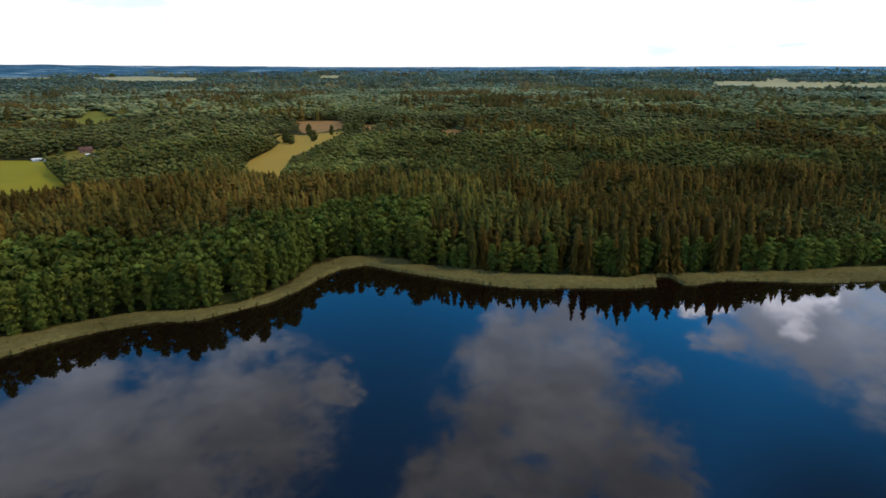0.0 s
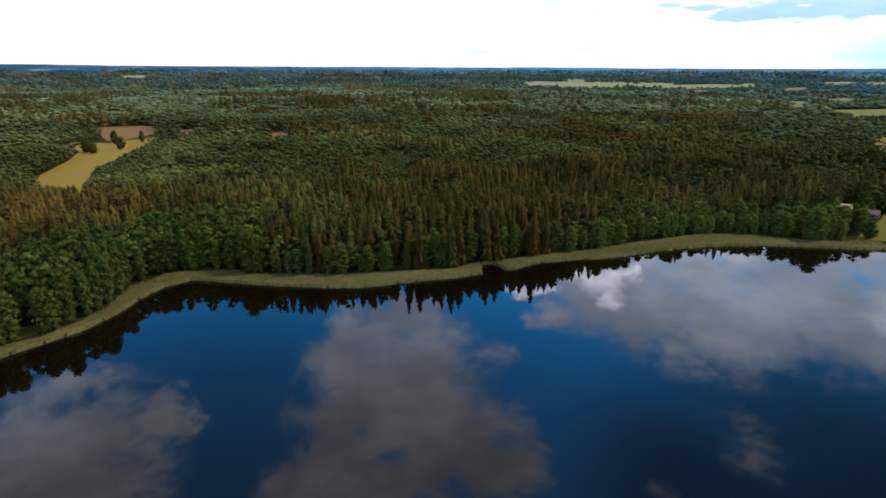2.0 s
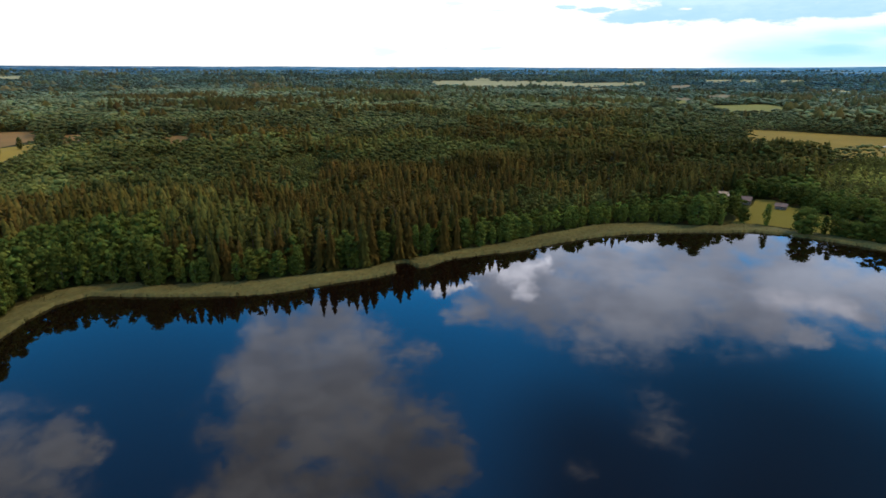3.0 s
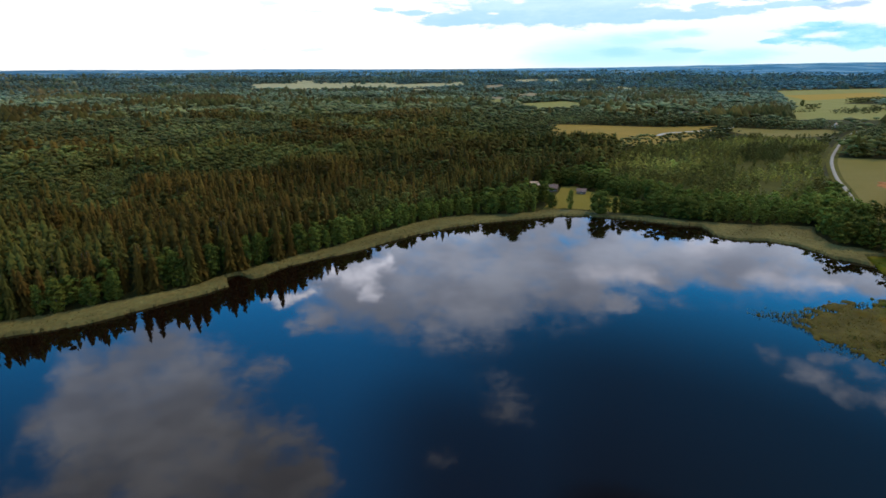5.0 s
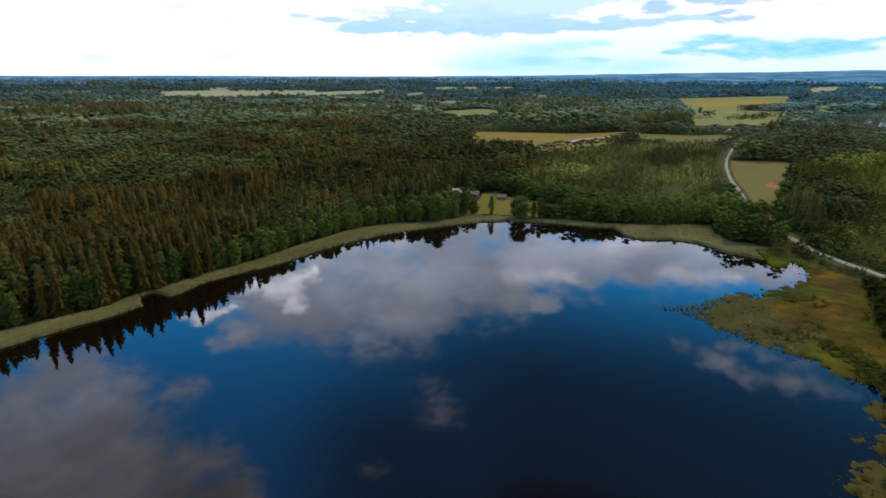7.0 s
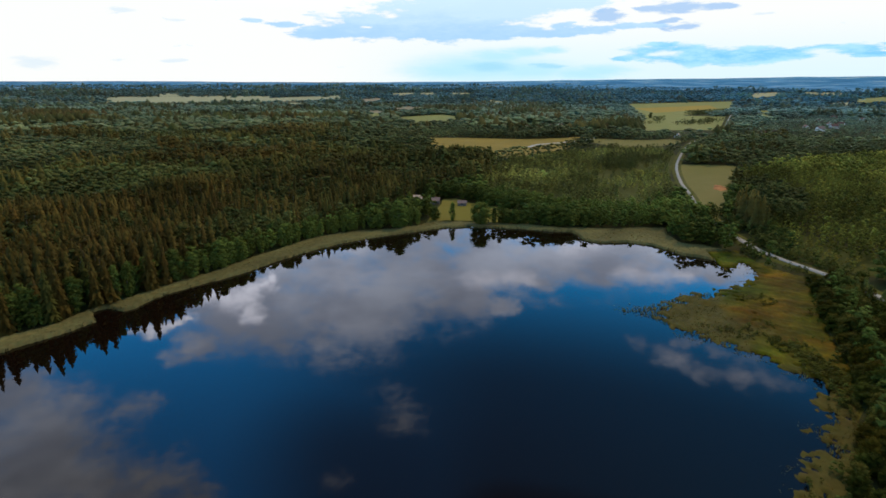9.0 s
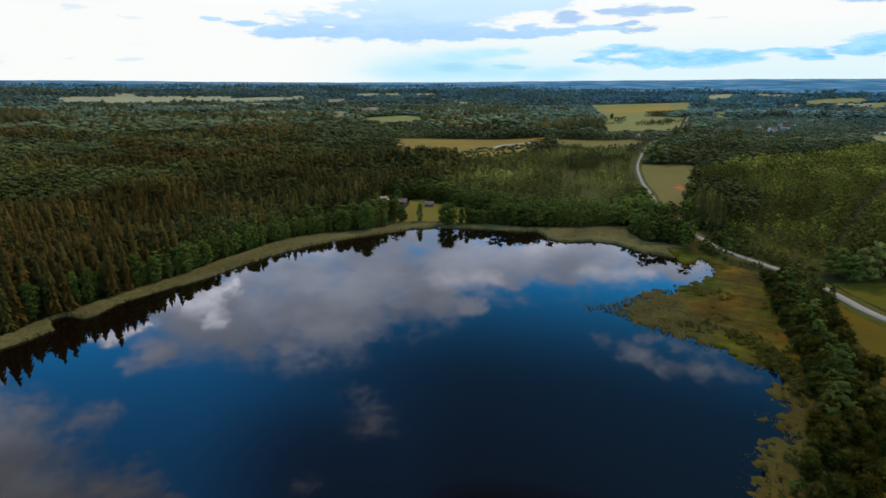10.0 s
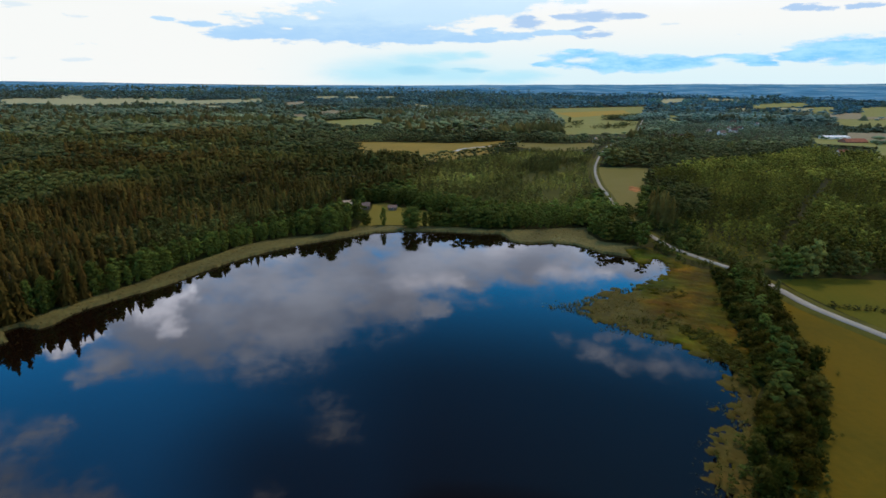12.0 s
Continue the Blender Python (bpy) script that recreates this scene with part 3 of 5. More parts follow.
FAR_GRASS = [
    [(1107, 1122), (1115, 1075), (934, 899), (912, 922)], [(3068, 167), (3375, 62), (3443, -59), (3058, -56), (2929, 49), (2682, 142)], [(3002, -78), (3103, -154), (2518, -131), (2371, -68)],
    [(2071, -108), (2148, -238), (2184, -322), (1623, -247), (1617, -186), (1733, -106)], [(3113, -257), (3277, -462), (2421, -351), (2298, -198)], [(1148, -138), (1177, -176), (885, -140), (871, -112)],
    # the last plan here only clears the camera's view of the factory
    [(1951, 334), (1939, 298), (1548, 233), (1527, 256)], [(1095, -55), (1215, -48), (1235, -135), (1085, -135)],
]
FAR_FIELDS = [(plan, mat, text) for plans, mat, text in (
    (FAR_PALE + FAR_PALE_EAST + FAR_PALE_WEST, PALE, "pale distant farmland among dark woods"), (FAR_STUBBLE, FAR_TAN, "tan distant stubble field among woods"),
    (FAR_GRASS, FAR_GREEN, "yellow-green distant pasture among woods")) for plan in plans]
for _, plan, mat, text in FIELDS:
    sheet("field", plan, mat, 0.12 if mat is not CROP else 0.2, text, "field", 2)
for n, (plan, mat, text) in enumerate(FAR_FIELDS):
    sheet("field", plan, mat, 0.8 + 0.11 * n, text, "field", 3)


def smooth_line(points, step):
    """A line through plan points, rounded at its bends, with points about a step apart."""
    v = np.asarray(points, float)
    v = np.r_[[2 * v[0] - v[1]], v, [2 * v[-1] - v[-2]]]
    out = []
    for a, b, c, d in zip(v[:-3], v[1:-2], v[2:-1], v[3:]):
        for s in np.arange(0, 1, 1 / max(1, round(np.hypot(*(c - b)) / step))):
            out.append(0.5 * (2 * b + (c - a) * s + (2 * a - 5 * b + 4 * c - d) * s * s + (3 * b - a - 3 * c + d) * s**3))
    return np.array(out + [v[-2]])


def strip(name, line, width, z, mat, label, category="road", rise=0.0):
    c = smooth_line(line, 6.0)
    width = np.interp(c[:, 0], (270, 420), width)[:, None]
    t = np.gradient(c, axis=0)
    n = np.c_[t[:, 1], -t[:, 0]] / np.hypot(*t.T)[:, None]
    rows = [np.c_[c + n * o * width / 2, levels(np.hypot(*c.T)) + z - q] for o, q in ((-1.0, 0.25), (-0.94, 0.02), (0.0, -rise), (0.94, 0.02), (1.0, 0.25))]
    k = len(c)
    verts = np.concatenate(rows)
    quads = [[r * k + i, (r + 1) * k + i, (r + 1) * k + i + 1, r * k + i + 1] for r in range(4) for i in range(k - 1)]
    me = mesh_from(name, verts, np.array(quads)[:, ::-1], [mat], loop_sizes=4)
    ob = new(name, me)
    if me.polygons[0].normal.z < 0:
        me.flip_normals()
    return tagged(ob, label, category, kind="structure")


strip("road_verge", ROAD, (14.0, 9.0), 0.30, VERGE, "grassy verge along the country road", "verge")
strip("road", ROAD, (4.4, 2.7), 0.58, ASPHALT, "pale grey asphalt country road", "road", 0.06)
strip("track", [(860, 362), (811, 358), (759, 369), (711, 381), (676, 374)], (6, 6), 0.42, GRAVEL, "sandy farm track across the meadow")

# more open ground: the sapling bog, the power-line cutting
YOUNG_B = [(608, 100), (769, 40), (1000, -60), (822, -170), (380, -100), (335, -70), (316, -40), (313, -4), (356, 31), (413, 55)]
PINE_BLOCK = [(406, 58), (390, 52), (386, 38), (392, 26), (430, 22), (480, 32), (520, 52), (540, 72), (500, 80), (450, 68)]
GLADES = [[(42, 405), (51, 476), (78, 535), (105, 500), (98, 450), (72, 400)], [(138, 555), (146, 625), (188, 650), (186, 580)], [(-60, 480), (-40, 560), (-10, 560), (-20, 470)]]
GREEN_WOOD = [(-122, 335), (60, 320), (95, 450), (60, 700), (-90, 700), (-135, 560)]
GRASS_SPOT = (-88, 187)
CUTTING = [(300, -16), (355, -22), (394, -27), (450, -33), (540, -43), (675, -58)]
SLOT = [(36.2, 201.0), (47.0, 261.0)]  # a narrow gap between the shore spruces, laid along the camera's line of sight
# homes, and spots before them left treeless so the camera sees them
HOME_CLEARINGS = [(-350, 500), (-340, 470), (-352, 485), (1415, 90), (1300, 125), (1290, 115), (925, 30), (900, 35), (963, -82), (945, -70), (1337, 88), (1250, 101), (1320, 85), (1235, 98), (1100, 160), (1085, 158), (309, 257), (313, 241), (-362, 505), (-345, 485), (-372, 515), (303, 250), (306, 236), (321, 221), (280, 182), (-376, 541), (-353, 520), (950, 262), (962, 537), (1005, 508), (-382, 484), (-374, 476)]


# ---- tree shapes, one unit high: vertices, triangles, material of each (0 leaves, 1 bark) ----
OCTA = np.array([(1, 0, 0), (-1, 0, 0), (0, 1, 0), (0, -1, 0), (0, 0, 1), (0, 0, -1)], float)
OCTA_T = np.array([(0, 2, 4), (2, 1, 4), (1, 3, 4), (3, 0, 4), (2, 0, 5), (1, 2, 5), (3, 1, 5), (0, 3, 5)])


def trunk_shape(rng, top, radius, sides=5, limbs=0):
    v, t = [], []

    def stem(a, b, ra, rb):
        a, b = np.array(a), np.array(b)
        u = np.cross(b - a, (0.3, 0.9, 0.1))
        u /= np.linalg.norm(u)
        w = np.cross(b - a, u)
        w /= np.linalg.norm(w)
        k = len(v)
        for c, r in ((a, ra), (b, rb)):
            v.extend(c + r * (math.cos(q) * u + math.sin(q) * w) for q in np.arange(sides) * 6.2832 / sides)
        for i in range(sides):
            j = (i + 1) % sides
            t.extend([(k + i, k + j, k + sides + j), (k + i, k + sides + j, k + sides + i)])

    lean = rng.normal(0, 0.012, 2)
    knee = (lean[0], lean[1], top * 0.5)
    stem((0, 0, -0.02), knee, radius, radius * 0.7)
    stem(knee, (lean[0] * 2, lean[1] * 2, top), radius * 0.7, radius * 0.2)
    for i in range(limbs):
        q, z = rng.uniform(0, 6.28), rng.uniform(0.3, 0.75) * top
        reach = rng.uniform(0.1, 0.18)
        stem((lean[0], lean[1], z), (reach * math.cos(q), reach * math.sin(q), z + reach * rng.uniform(0.5, 1.0)), radius * 0.35, radius * 0.1)
    return np.array(v), np.array(t)


def leafy_shape(rng, lumps, per, size, lo, rad, core=True, top=0.97):
    """A broadleaf crown: lumps of small leaf clumps round dark hearts, with gaps between."""
    v, t = [], []
    mid, half = (lo + top) / 2, (top - lo) / 2
    for i in range(lumps):
        z = lo + (top - lo) * (i + rng.uniform(0.2, 0.8)) / lumps
        w = rad * math.sqrt(max(0.08, 1 - ((z - mid) / half) ** 2)) * (1.1 if z < mid else 1.0)
        q = i * 2.4 + rng.uniform(-0.5, 0.5)
        r = rad * rng.uniform(0.42, 0.6)
        off = max(0.0, w - r * 0.75) * rng.uniform(0.7, 1.1)
        c = np.array([off * math.cos(q), off * math.sin(q), min(z, top - r * 0.7)])
        if core:
            k = len(v)
            v.extend(c + OCTA @ np.diag([r * 0.86, r * 0.86, r * 0.7]) * rng.uniform(0.8, 1.1, (6, 1)))
            t.extend(OCTA_T + k)
        for j in range(per):
            zz = 1 - 1.7 * (j + 0.5) / per
            n = np.array([*(math.sqrt(max(0, 1 - zz * zz)) * np.array([math.cos(j * 2.4 + q), math.sin(j * 2.4 + q)])), zz]) + rng.normal(0, 0.22, 3)
            n /= np.linalg.norm(n)
            at = c + n * r * rng.uniform(0.8, 1.12) * (1, 1, 0.85)
            tilt = n + rng.normal(0, 0.5, 3)
            u = np.cross(tilt, rng.normal(0, 1, 3))
            u /= np.linalg.norm(u)
            w2 = np.cross(tilt / np.linalg.norm(tilt), u)
            k, s = len(v), size * rng.uniform(0.65, 1.25)
            v.extend([at + s * u, at + s * (-0.5 * u + 0.87 * w2), at + s * (-0.5 * u - 0.87 * w2)])
            t.append((k, k + 1, k + 2))
    return np.array(v), np.array(t)


def spruce_shape(rng, tiers, points, lo, rad, power=0.85, notch=0.5, ragged=0.17):
    """A conifer crown: drooping jagged whorls, one above the other."""
    v, t = [], []
    for i in range(tiers):
        z = lo + (0.96 - lo) * (i / tiers) ** 0.92
        r = rad * ((1 - z) / (1 - lo)) ** power * rng.uniform(1 - ragged, 1 + ragged)
        up = (1.0 - lo) / tiers * 1.55
        k, q0 = len(v), rng.uniform(0, 6.28)
        sway = rng.normal(0, 0.008, 2)
        v.append((sway[0], sway[1], min(1.0, z + up)))
        for j in range(2 * points):
            q = q0 + j * math.pi / points
            rr = r * (rng.uniform(1 - ragged, 1 + ragged) if j % 2 else rng.uniform(notch - 0.1, notch + 0.12))
            v.append((sway[0] + rr * math.cos(q), sway[1] + rr * math.sin(q), z - (0.3 * rr if j % 2 else -0.25 * rr)))
        t.extend((k, k + 1 + j, k + 1 + (j + 1) % (2 * points)) for j in range(2 * points))
    return np.array(v), np.array(t)


def whole(crown, trunk=None):
    """Crown and trunk as one shape."""
    v, t = crown
    if trunk is None:
        return v, t, np.zeros(len(t), int)
    return np.r_[v, trunk[0]], np.r_[t, trunk[1] + len(v)], np.r_[np.zeros(len(t), int), np.ones(len(trunk[1]), int)]


rng = np.random.default_rng(11)
NEAR_LEAFY = [(trunk_shape(rng, 0.7, 0.013, 6, 4), leafy_shape(rng, 24, 26, 0.03, 0.03, rng.uniform(0.15, 0.20))) for _ in range(6)]
NEAR_SPRUCE = [(trunk_shape(rng, 0.95, 0.012, 6), spruce_shape(rng, 26, 8, 0.04, rng.uniform(0.14, 0.18), 0.68, 0.62, 0.28)) for _ in range(5)]
NEAR_BUSH = [(trunk_shape(rng, 0.5, 0.02, 5, 4), leafy_shape(rng, 18, 42, 0.036, 0.02, rng.uniform(0.36, 0.46))) for _ in range(4)]
MID_LEAFY = [whole(leafy_shape(rng, 9, 6, 0.05, 0.12, rng.uniform(0.17, 0.22))) for _ in range(6)]
MID_SPRUCE = [whole(spruce_shape(rng, 9, 6, 0.1, rng.uniform(0.13, 0.17), 0.62, 0.66, 0.24)) for _ in range(6)]
MID_PINE = [whole(leafy_shape(rng, 7, 5, 0.045, 0.3, rng.uniform(0.12, 0.16)), trunk_shape(rng, 0.85, 0.011, 3)) for _ in range(4)]
FAR_LEAFY = [whole(leafy_shape(rng, 5, 2, 0.07, 0.16, rng.uniform(0.25, 0.31))) for _ in range(5)]
FAR_SPRUCE = [whole(spruce_shape(rng, 6, 5, 0.1, rng.uniform(0.14, 0.19), 0.55, 0.72, 0.22)) for _ in range(5)]
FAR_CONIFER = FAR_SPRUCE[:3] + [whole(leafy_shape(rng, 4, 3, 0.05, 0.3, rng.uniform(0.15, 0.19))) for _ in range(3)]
HAZY_LEAFY = [whole(leafy_shape(rng, 3, 1, 0.07, 0.12, rng.uniform(0.28, 0.34))) for _ in range(5)]
DIM_LEAFY = [whole(leafy_shape(rng, 2, 0, 0.14, 0.1, rng.uniform(0.48, 0.58), top=0.92)) for _ in range(4)]
YOUNG_BIRCH = [whole(leafy_shape(rng, 7, 3, 0.042, 0.06, rng.uniform(0.13, 0.17))) for _ in range(5)]
DIM_SPRUCE = [whole(spruce_shape(rng, 2, 4, 0.05, rng.uniform(0.24, 0.3))) for _ in range(4)]
SAPLING = [whole(leafy_shape(rng, 4, 6, 0.09, 0.08, rng.uniform(0.22, 0.3))) for _ in range(5)]


def grow(name, shapes, pts, height, spread, tint, label, category="forest"):
    """ONE object of many trees: a shape for each, turned, scaled and tinted."""
    if not len(pts):
        return None
    pts, pick, turn = np.asarray(pts, float), rng.integers(0, len(shapes), len(pts)), rng.uniform(0, 6.28, len(pts))
    base = levels(np.hypot(*pts.T))
    verts, tris, mats, tints, count = [], [], [], [], 0
    for n, (v, t, m) in enumerate(shapes):
        i = np.flatnonzero(pick == n)
        c, s = np.cos(turn[i])[:, None], np.sin(turn[i])[:, None]
        h, w = height[i][:, None], (height[i] * spread[i])[:, None]
        x = (v[:, 0] * c - v[:, 1] * s) * w + pts[i, :1]
        y = (v[:, 0] * s + v[:, 1] * c) * w + pts[i, 1:]
        z = v[:, 2] * h + base[i][:, None]
        verts.append(np.stack([x, y, z], -1).reshape(-1, 3))
        tris.append((t[None] + (count + np.arange(len(i)) * len(v))[:, None, None]).reshape(-1, 3))
        mats.append(np.tile(m, len(i)))
        tints.append(np.repeat(tint[i], len(v), 0))
        count += len(i) * len(v)
    me = mesh_from(name, np.concatenate(verts), np.concatenate(tris), [LEAF, BARK], np.concatenate(mats), np.concatenate(tints), smooth=True)
    return tagged(new(name, me), label, category, kind="stuff")


def scattered(r0, r1, a0, a1, step):
    """Uneven points over a sector of the plan, about a step apart."""
    out, r = [], r0
    while r < r1:
        n = int(radians(a1 - a0) * r / step)
        a = np.radians(a0) + (np.arange(n) + rng.uniform(-0.42, 0.42, n)) * step / r
        rr = r + rng.uniform(-0.42, 0.42, n) * step
        out.append(np.c_[rr * np.sin(a), rr * np.cos(a)])
        r += step
    return np.concatenate(out)


def open_land(p):
    """Where no wood grows: water, reeds, fields, roads, yards, and spots cleared for the camera's view."""
    o = inside(p, BANK)
    for _, plan, _, _ in FIELDS:
        o |= inside(p, plan)
    groves = patch(p, 150.0, 5) + 0.6 * patch(p, 55.0, 9) > -0.45
    for plan, _, _ in FAR_FIELDS:
        o |= inside(p, plan) & groves
    o |= (np.hypot(*(p - GRASS_SPOT).T) < 5.5) | (np.hypot(*(p - (272, 208)).T) < 9.0)
    o |= away(p, ROAD, False) < np.where((p[:, 1] < 60) & (p[:, 0] < 400), 15.0, 9.0)
    o |= (away(p, CUTTING, False) < np.where(p[:, 0] < 400, 2.6, 3.8)) | (away(p, SLOT, False) < 2.3)
    for h in HOME_CLEARINGS:
        o |= np.hypot(*(p - h).T) < 14
    return o


def tints(base, n, patchy=None, spread=0.19, hue=0.06):
    k = np.exp(rng.normal(0, spread, n))[:, None] * np.exp(rng.normal(0, hue, (n, 3)) * (1, 0.4, 0.5))
    c = np.asarray(base)[None] * k
    return c if patchy is None else c * np.exp(0.42 * np.clip(patchy, -1.6, 1.4))[:, None]


ALDER, SPRUCE, SPRUCE_GREEN = (0.096, 0.108, 0.018), (0.087, 0.055, 0.011), (0.066, 0.059, 0.012)
MIXED, BIRCH, WILLOW = (0.118, 0.111, 0.026), (0.142, 0.126, 0.026), (0.100, 0.092, 0.014)

# far canopy colour, lightened: distance haze is put into the leaves
HAZED_MIXED = (0.138, 0.130, 0.038)

# ---- the woods ----
near_things = {"leafy": [], "spruce": []}


def woods(r0, r1, step, leafy, spruce, pine, names, dim=1.0):
    p = scattered(r0, r1, -47, 101, step)
    p = p[~open_land(p)]
    young_a, young_b = inside(p, YOUNG_A), inside(p, YOUNG_B) & ~inside(p, PINE_BLOCK)
    p = p[~(young_a | young_b)]
    d = away(p, BANK)
    x, y = p.T
    grain = patch(p, 60.0)
    belt = np.where(x < -18, 46 + 10 * grain, np.where(x < 118 + 8 * grain, np.where(patch(p, 9.0, 14) > -0.3, 7.5, 0.0), 21 + 8 * grain + 5 * patch(p, 22.0, 8)))
    east = (x > 285) & (d < 40) | (x > 318) & (x < 480) & (y < 260) & (y > 60)
    is_belt = (d < belt) | east
    far = np.hypot(x, y)
    leaf_wood = inside(p, GREEN_WOOD) | (far > 560 + 90 * patch(p, 160.0, 3)) | ((x < -190) & (y > 330 + 30 * grain))
    lot = 85.0 if r0 < 540 else 120.0 if r0 < 950 else 190.0
    kind, age = stand_of(p, lot)
    mixed = 1.5 * (kind - 0.42) + 0.6 * patch(p, 210.0, 7) + 0.6 * patch(p, 60.0, 4) + 0.5 * rng.normal(size=len(p))
    is_spruce = ~is_belt & np.where(leaf_wood, mixed > 1.1, mixed > -1.0 + 1.1 * np.clip((far - 330) / 180, 0, 1)) & ~inside(p, GREEN_WOOD) | (inside(p, GREEN_WOOD) & (mixed > 1.5))
    block = inside(p, PINE_BLOCK)
    glade = np.any([inside(p, g) for g in GLADES], 0)
    by_field = (np.min([away(p, FIELDS[i][1]) for i in (0, 1, 7, 14, 16)], 0) < 45) & (far > 300)
    is_spruce &= ~by_field & ~glade
    is_spruce &= ~((x > 285) & (x < 480) & (y < 20))
    is_spruce &= ~block
    is_pine = is_spruce & (rng.random(len(p)) < (0.14 if pine else 0))
    h = np.where(is_spruce, rng.normal(19.6, 2.0, len(p)), rng.normal(14.0, 1.8, len(p)))
    h = np.where(is_belt & (x < 118) & (x > -18), rng.uniform(6, 14, len(p)), h)
    h = np.where(is_belt & (x >= 118) & ~east, rng.normal(10.2, 2.3, len(p)), h)
    h = np.where(by_field, rng.normal(11.5, 1.2, len(p)), h)
    h = np.where(glade, rng.uniform(5, 9, len(p)), h)
    h = np.where(block, rng.normal(12.5, 1.5, len(p)), h)
    h = np.where(east, rng.normal(np.where(y < 95, 12.2, 10.2), 1.9, len(p)), h)
    h = np.where(is_belt & (x <= -18), rng.normal(16.6, 1.8, len(p)), h)
    h = np.where((d < 13) & is_spruce & (far < 420), np.minimum(h, rng.uniform(13.5, 19.5, len(p))), h)
    h = np.where((x > 980) & (x < 1750) & (y > -140) & (y < 210) | (x > 870) & (x < 1010) & (y > 430) & (y < 570), h * 0.5, h)
    h = np.clip(h * (1 + 0.07 * grain + 0.06 * patch(p, 30.0, 13) + np.where(is_belt, 0.0, 0.34 if r0 < 600 else 0.45) * (age - 0.5)), 4, 26)
    # trees whose tops would hide the farmland from the camera are left out
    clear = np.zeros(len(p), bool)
    kept_in_view = [(FIELDS[i][1], k) for i, k in ((0, 0.4), (1, 0.8), (2, 0.4), (8, 0.6), (16, 0.6))] + [(f[0], 0.2) for f in FAR_FIELDS]
    for plan, k in kept_in_view:
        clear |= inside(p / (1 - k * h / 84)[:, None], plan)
    wide = np.where(is_belt, rng.uniform(0.8, 1.6, len(p)) * np.where(x < -18, 0.76, 1.0), rng.uniform(0.78, 1.28, len(p))) * dim * np.where(inside(p, GREEN_WOOD), 1.05, 1.0)
    # glades and the alder belt past x 118: tint lightened against their shade
    stand = 1.5 * ((kind * 7.0) % 1.0 - 0.5) + 0.4 * patch(p, 120.0, 9) + 0.4 * patch(p, 38.0, 11) + 0.2 * patch(p, 17.0, 2) - np.where(block, 0.9, 0.0) + np.where(inside(p, GREEN_WOOD), 0.35, 0.0) + np.where(glade, 0.7, 0.0) + np.where(is_belt & (x > 118) & ~east, 0.55, 0.0)
    front = (d < 11.5) & (far < 420) & (x < 300) if near_things is not None and r0 < 300 else np.zeros(len(p), bool)
    for i in np.flatnonzero(front):
        near_things["spruce" if is_spruce[i] else "leafy"].append((d[i], x[i], y[i], h[i], wide[i]))
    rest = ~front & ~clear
    share = np.clip(0.72 - 0.4 * np.clip((x - 280) / 300, 0, 1) + 0.5 * patch(p, 90.0, 17) + rng.normal(0, 0.16, len(p)) - np.where(block, 0.9, 0.0), 0, 1)[:, None]
    brown = share * np.array(SPRUCE) + (1 - share) * np.array(SPRUCE_GREEN)
    for which, shapes, base, name, text in (
        (rest & is_spruce & ~is_pine, spruce, brown, names[0], "dense stand of brown-green spruces"),
        (rest & is_pine, pine or spruce, brown * 1.05, "pine_forest", "brownish pines with bare lower trunks"),
        (rest & ~is_spruce & is_belt, leafy, np.array(ALDER), "alder_belt", "belt of green alders along the lake"),
        (rest & ~is_spruce & ~is_belt, leafy, np.array(MIXED if r0 < 600 else HAZED_MIXED), names[1], "closed green canopy of mixed woodland"),
    ):
        n = int(which.sum())
        if n:
            # haze painted into the tint: bluer and brighter with range, more so eastward
            haze_tint = np.clip((far[which] - 750) / 900, 0, 2.2)[:, None] * np.clip(0.75 + 0.55 * (np.degrees(np.arctan2(x[which], y[which])) - 20) / 60, 0.75, 1.3)[:, None]
            t = tints((1, 1, 1), n, stand[which], 0.17 if r0 < 400 else 0.12 if r0 < 900 else 0.06) * (1 - haze_tint * (0.22, 0.05, -0.75)) * (1 + 0.30 * haze_tint) * (base[which] if base.ndim == 2 else base)
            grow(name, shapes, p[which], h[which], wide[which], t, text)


woods(150, 420, 4.0, MID_LEAFY, MID_SPRUCE, MID_PINE, ("spruce_forest", "mixed_forest"), 1.05)
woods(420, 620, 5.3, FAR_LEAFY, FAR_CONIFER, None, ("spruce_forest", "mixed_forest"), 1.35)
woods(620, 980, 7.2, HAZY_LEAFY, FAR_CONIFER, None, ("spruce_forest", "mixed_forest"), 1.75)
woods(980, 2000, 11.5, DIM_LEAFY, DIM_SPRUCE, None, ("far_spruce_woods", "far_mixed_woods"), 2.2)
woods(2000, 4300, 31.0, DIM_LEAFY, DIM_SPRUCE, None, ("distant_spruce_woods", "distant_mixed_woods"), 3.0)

# young growth
p = scattered(380, 900, 50, 100, 4.4)
p = p[inside(p, YOUNG_A) & ~inside(p, FIELDS[7][1]) & ~inside(p, FIELDS[16][1]) & (away(p, FIELDS[7][1]) > 10) & (patch(p, 34.0, 2) + 0.5 * patch(p, 13.0, 6) > -0.75) & (away(p, ROAD, False) > 9)]
grow("young_birches", SAPLING, p, rng.uniform(2.2, 6.5, len(p)) * (1 + 0.35 * patch(p, 45.0, 5)), rng.uniform(1.0, 1.5, len(p)), 1.05 * tints(BIRCH, len(p), patch(p, 50.0), 0.28), "scattered young birches and scrub on the bog", "young trees")
p = scattered(380, 900, 50, 100, 8.0)
p = p[inside(p, YOUNG_A) & (patch(p, 30.0, 7) + 0.4 * rng.normal(size=len(p)) > 0.25) & (away(p, ROAD, False) > 9) & (away(p, FIELDS[7][1]) > 10) & ~inside(p, FIELDS[16][1])]
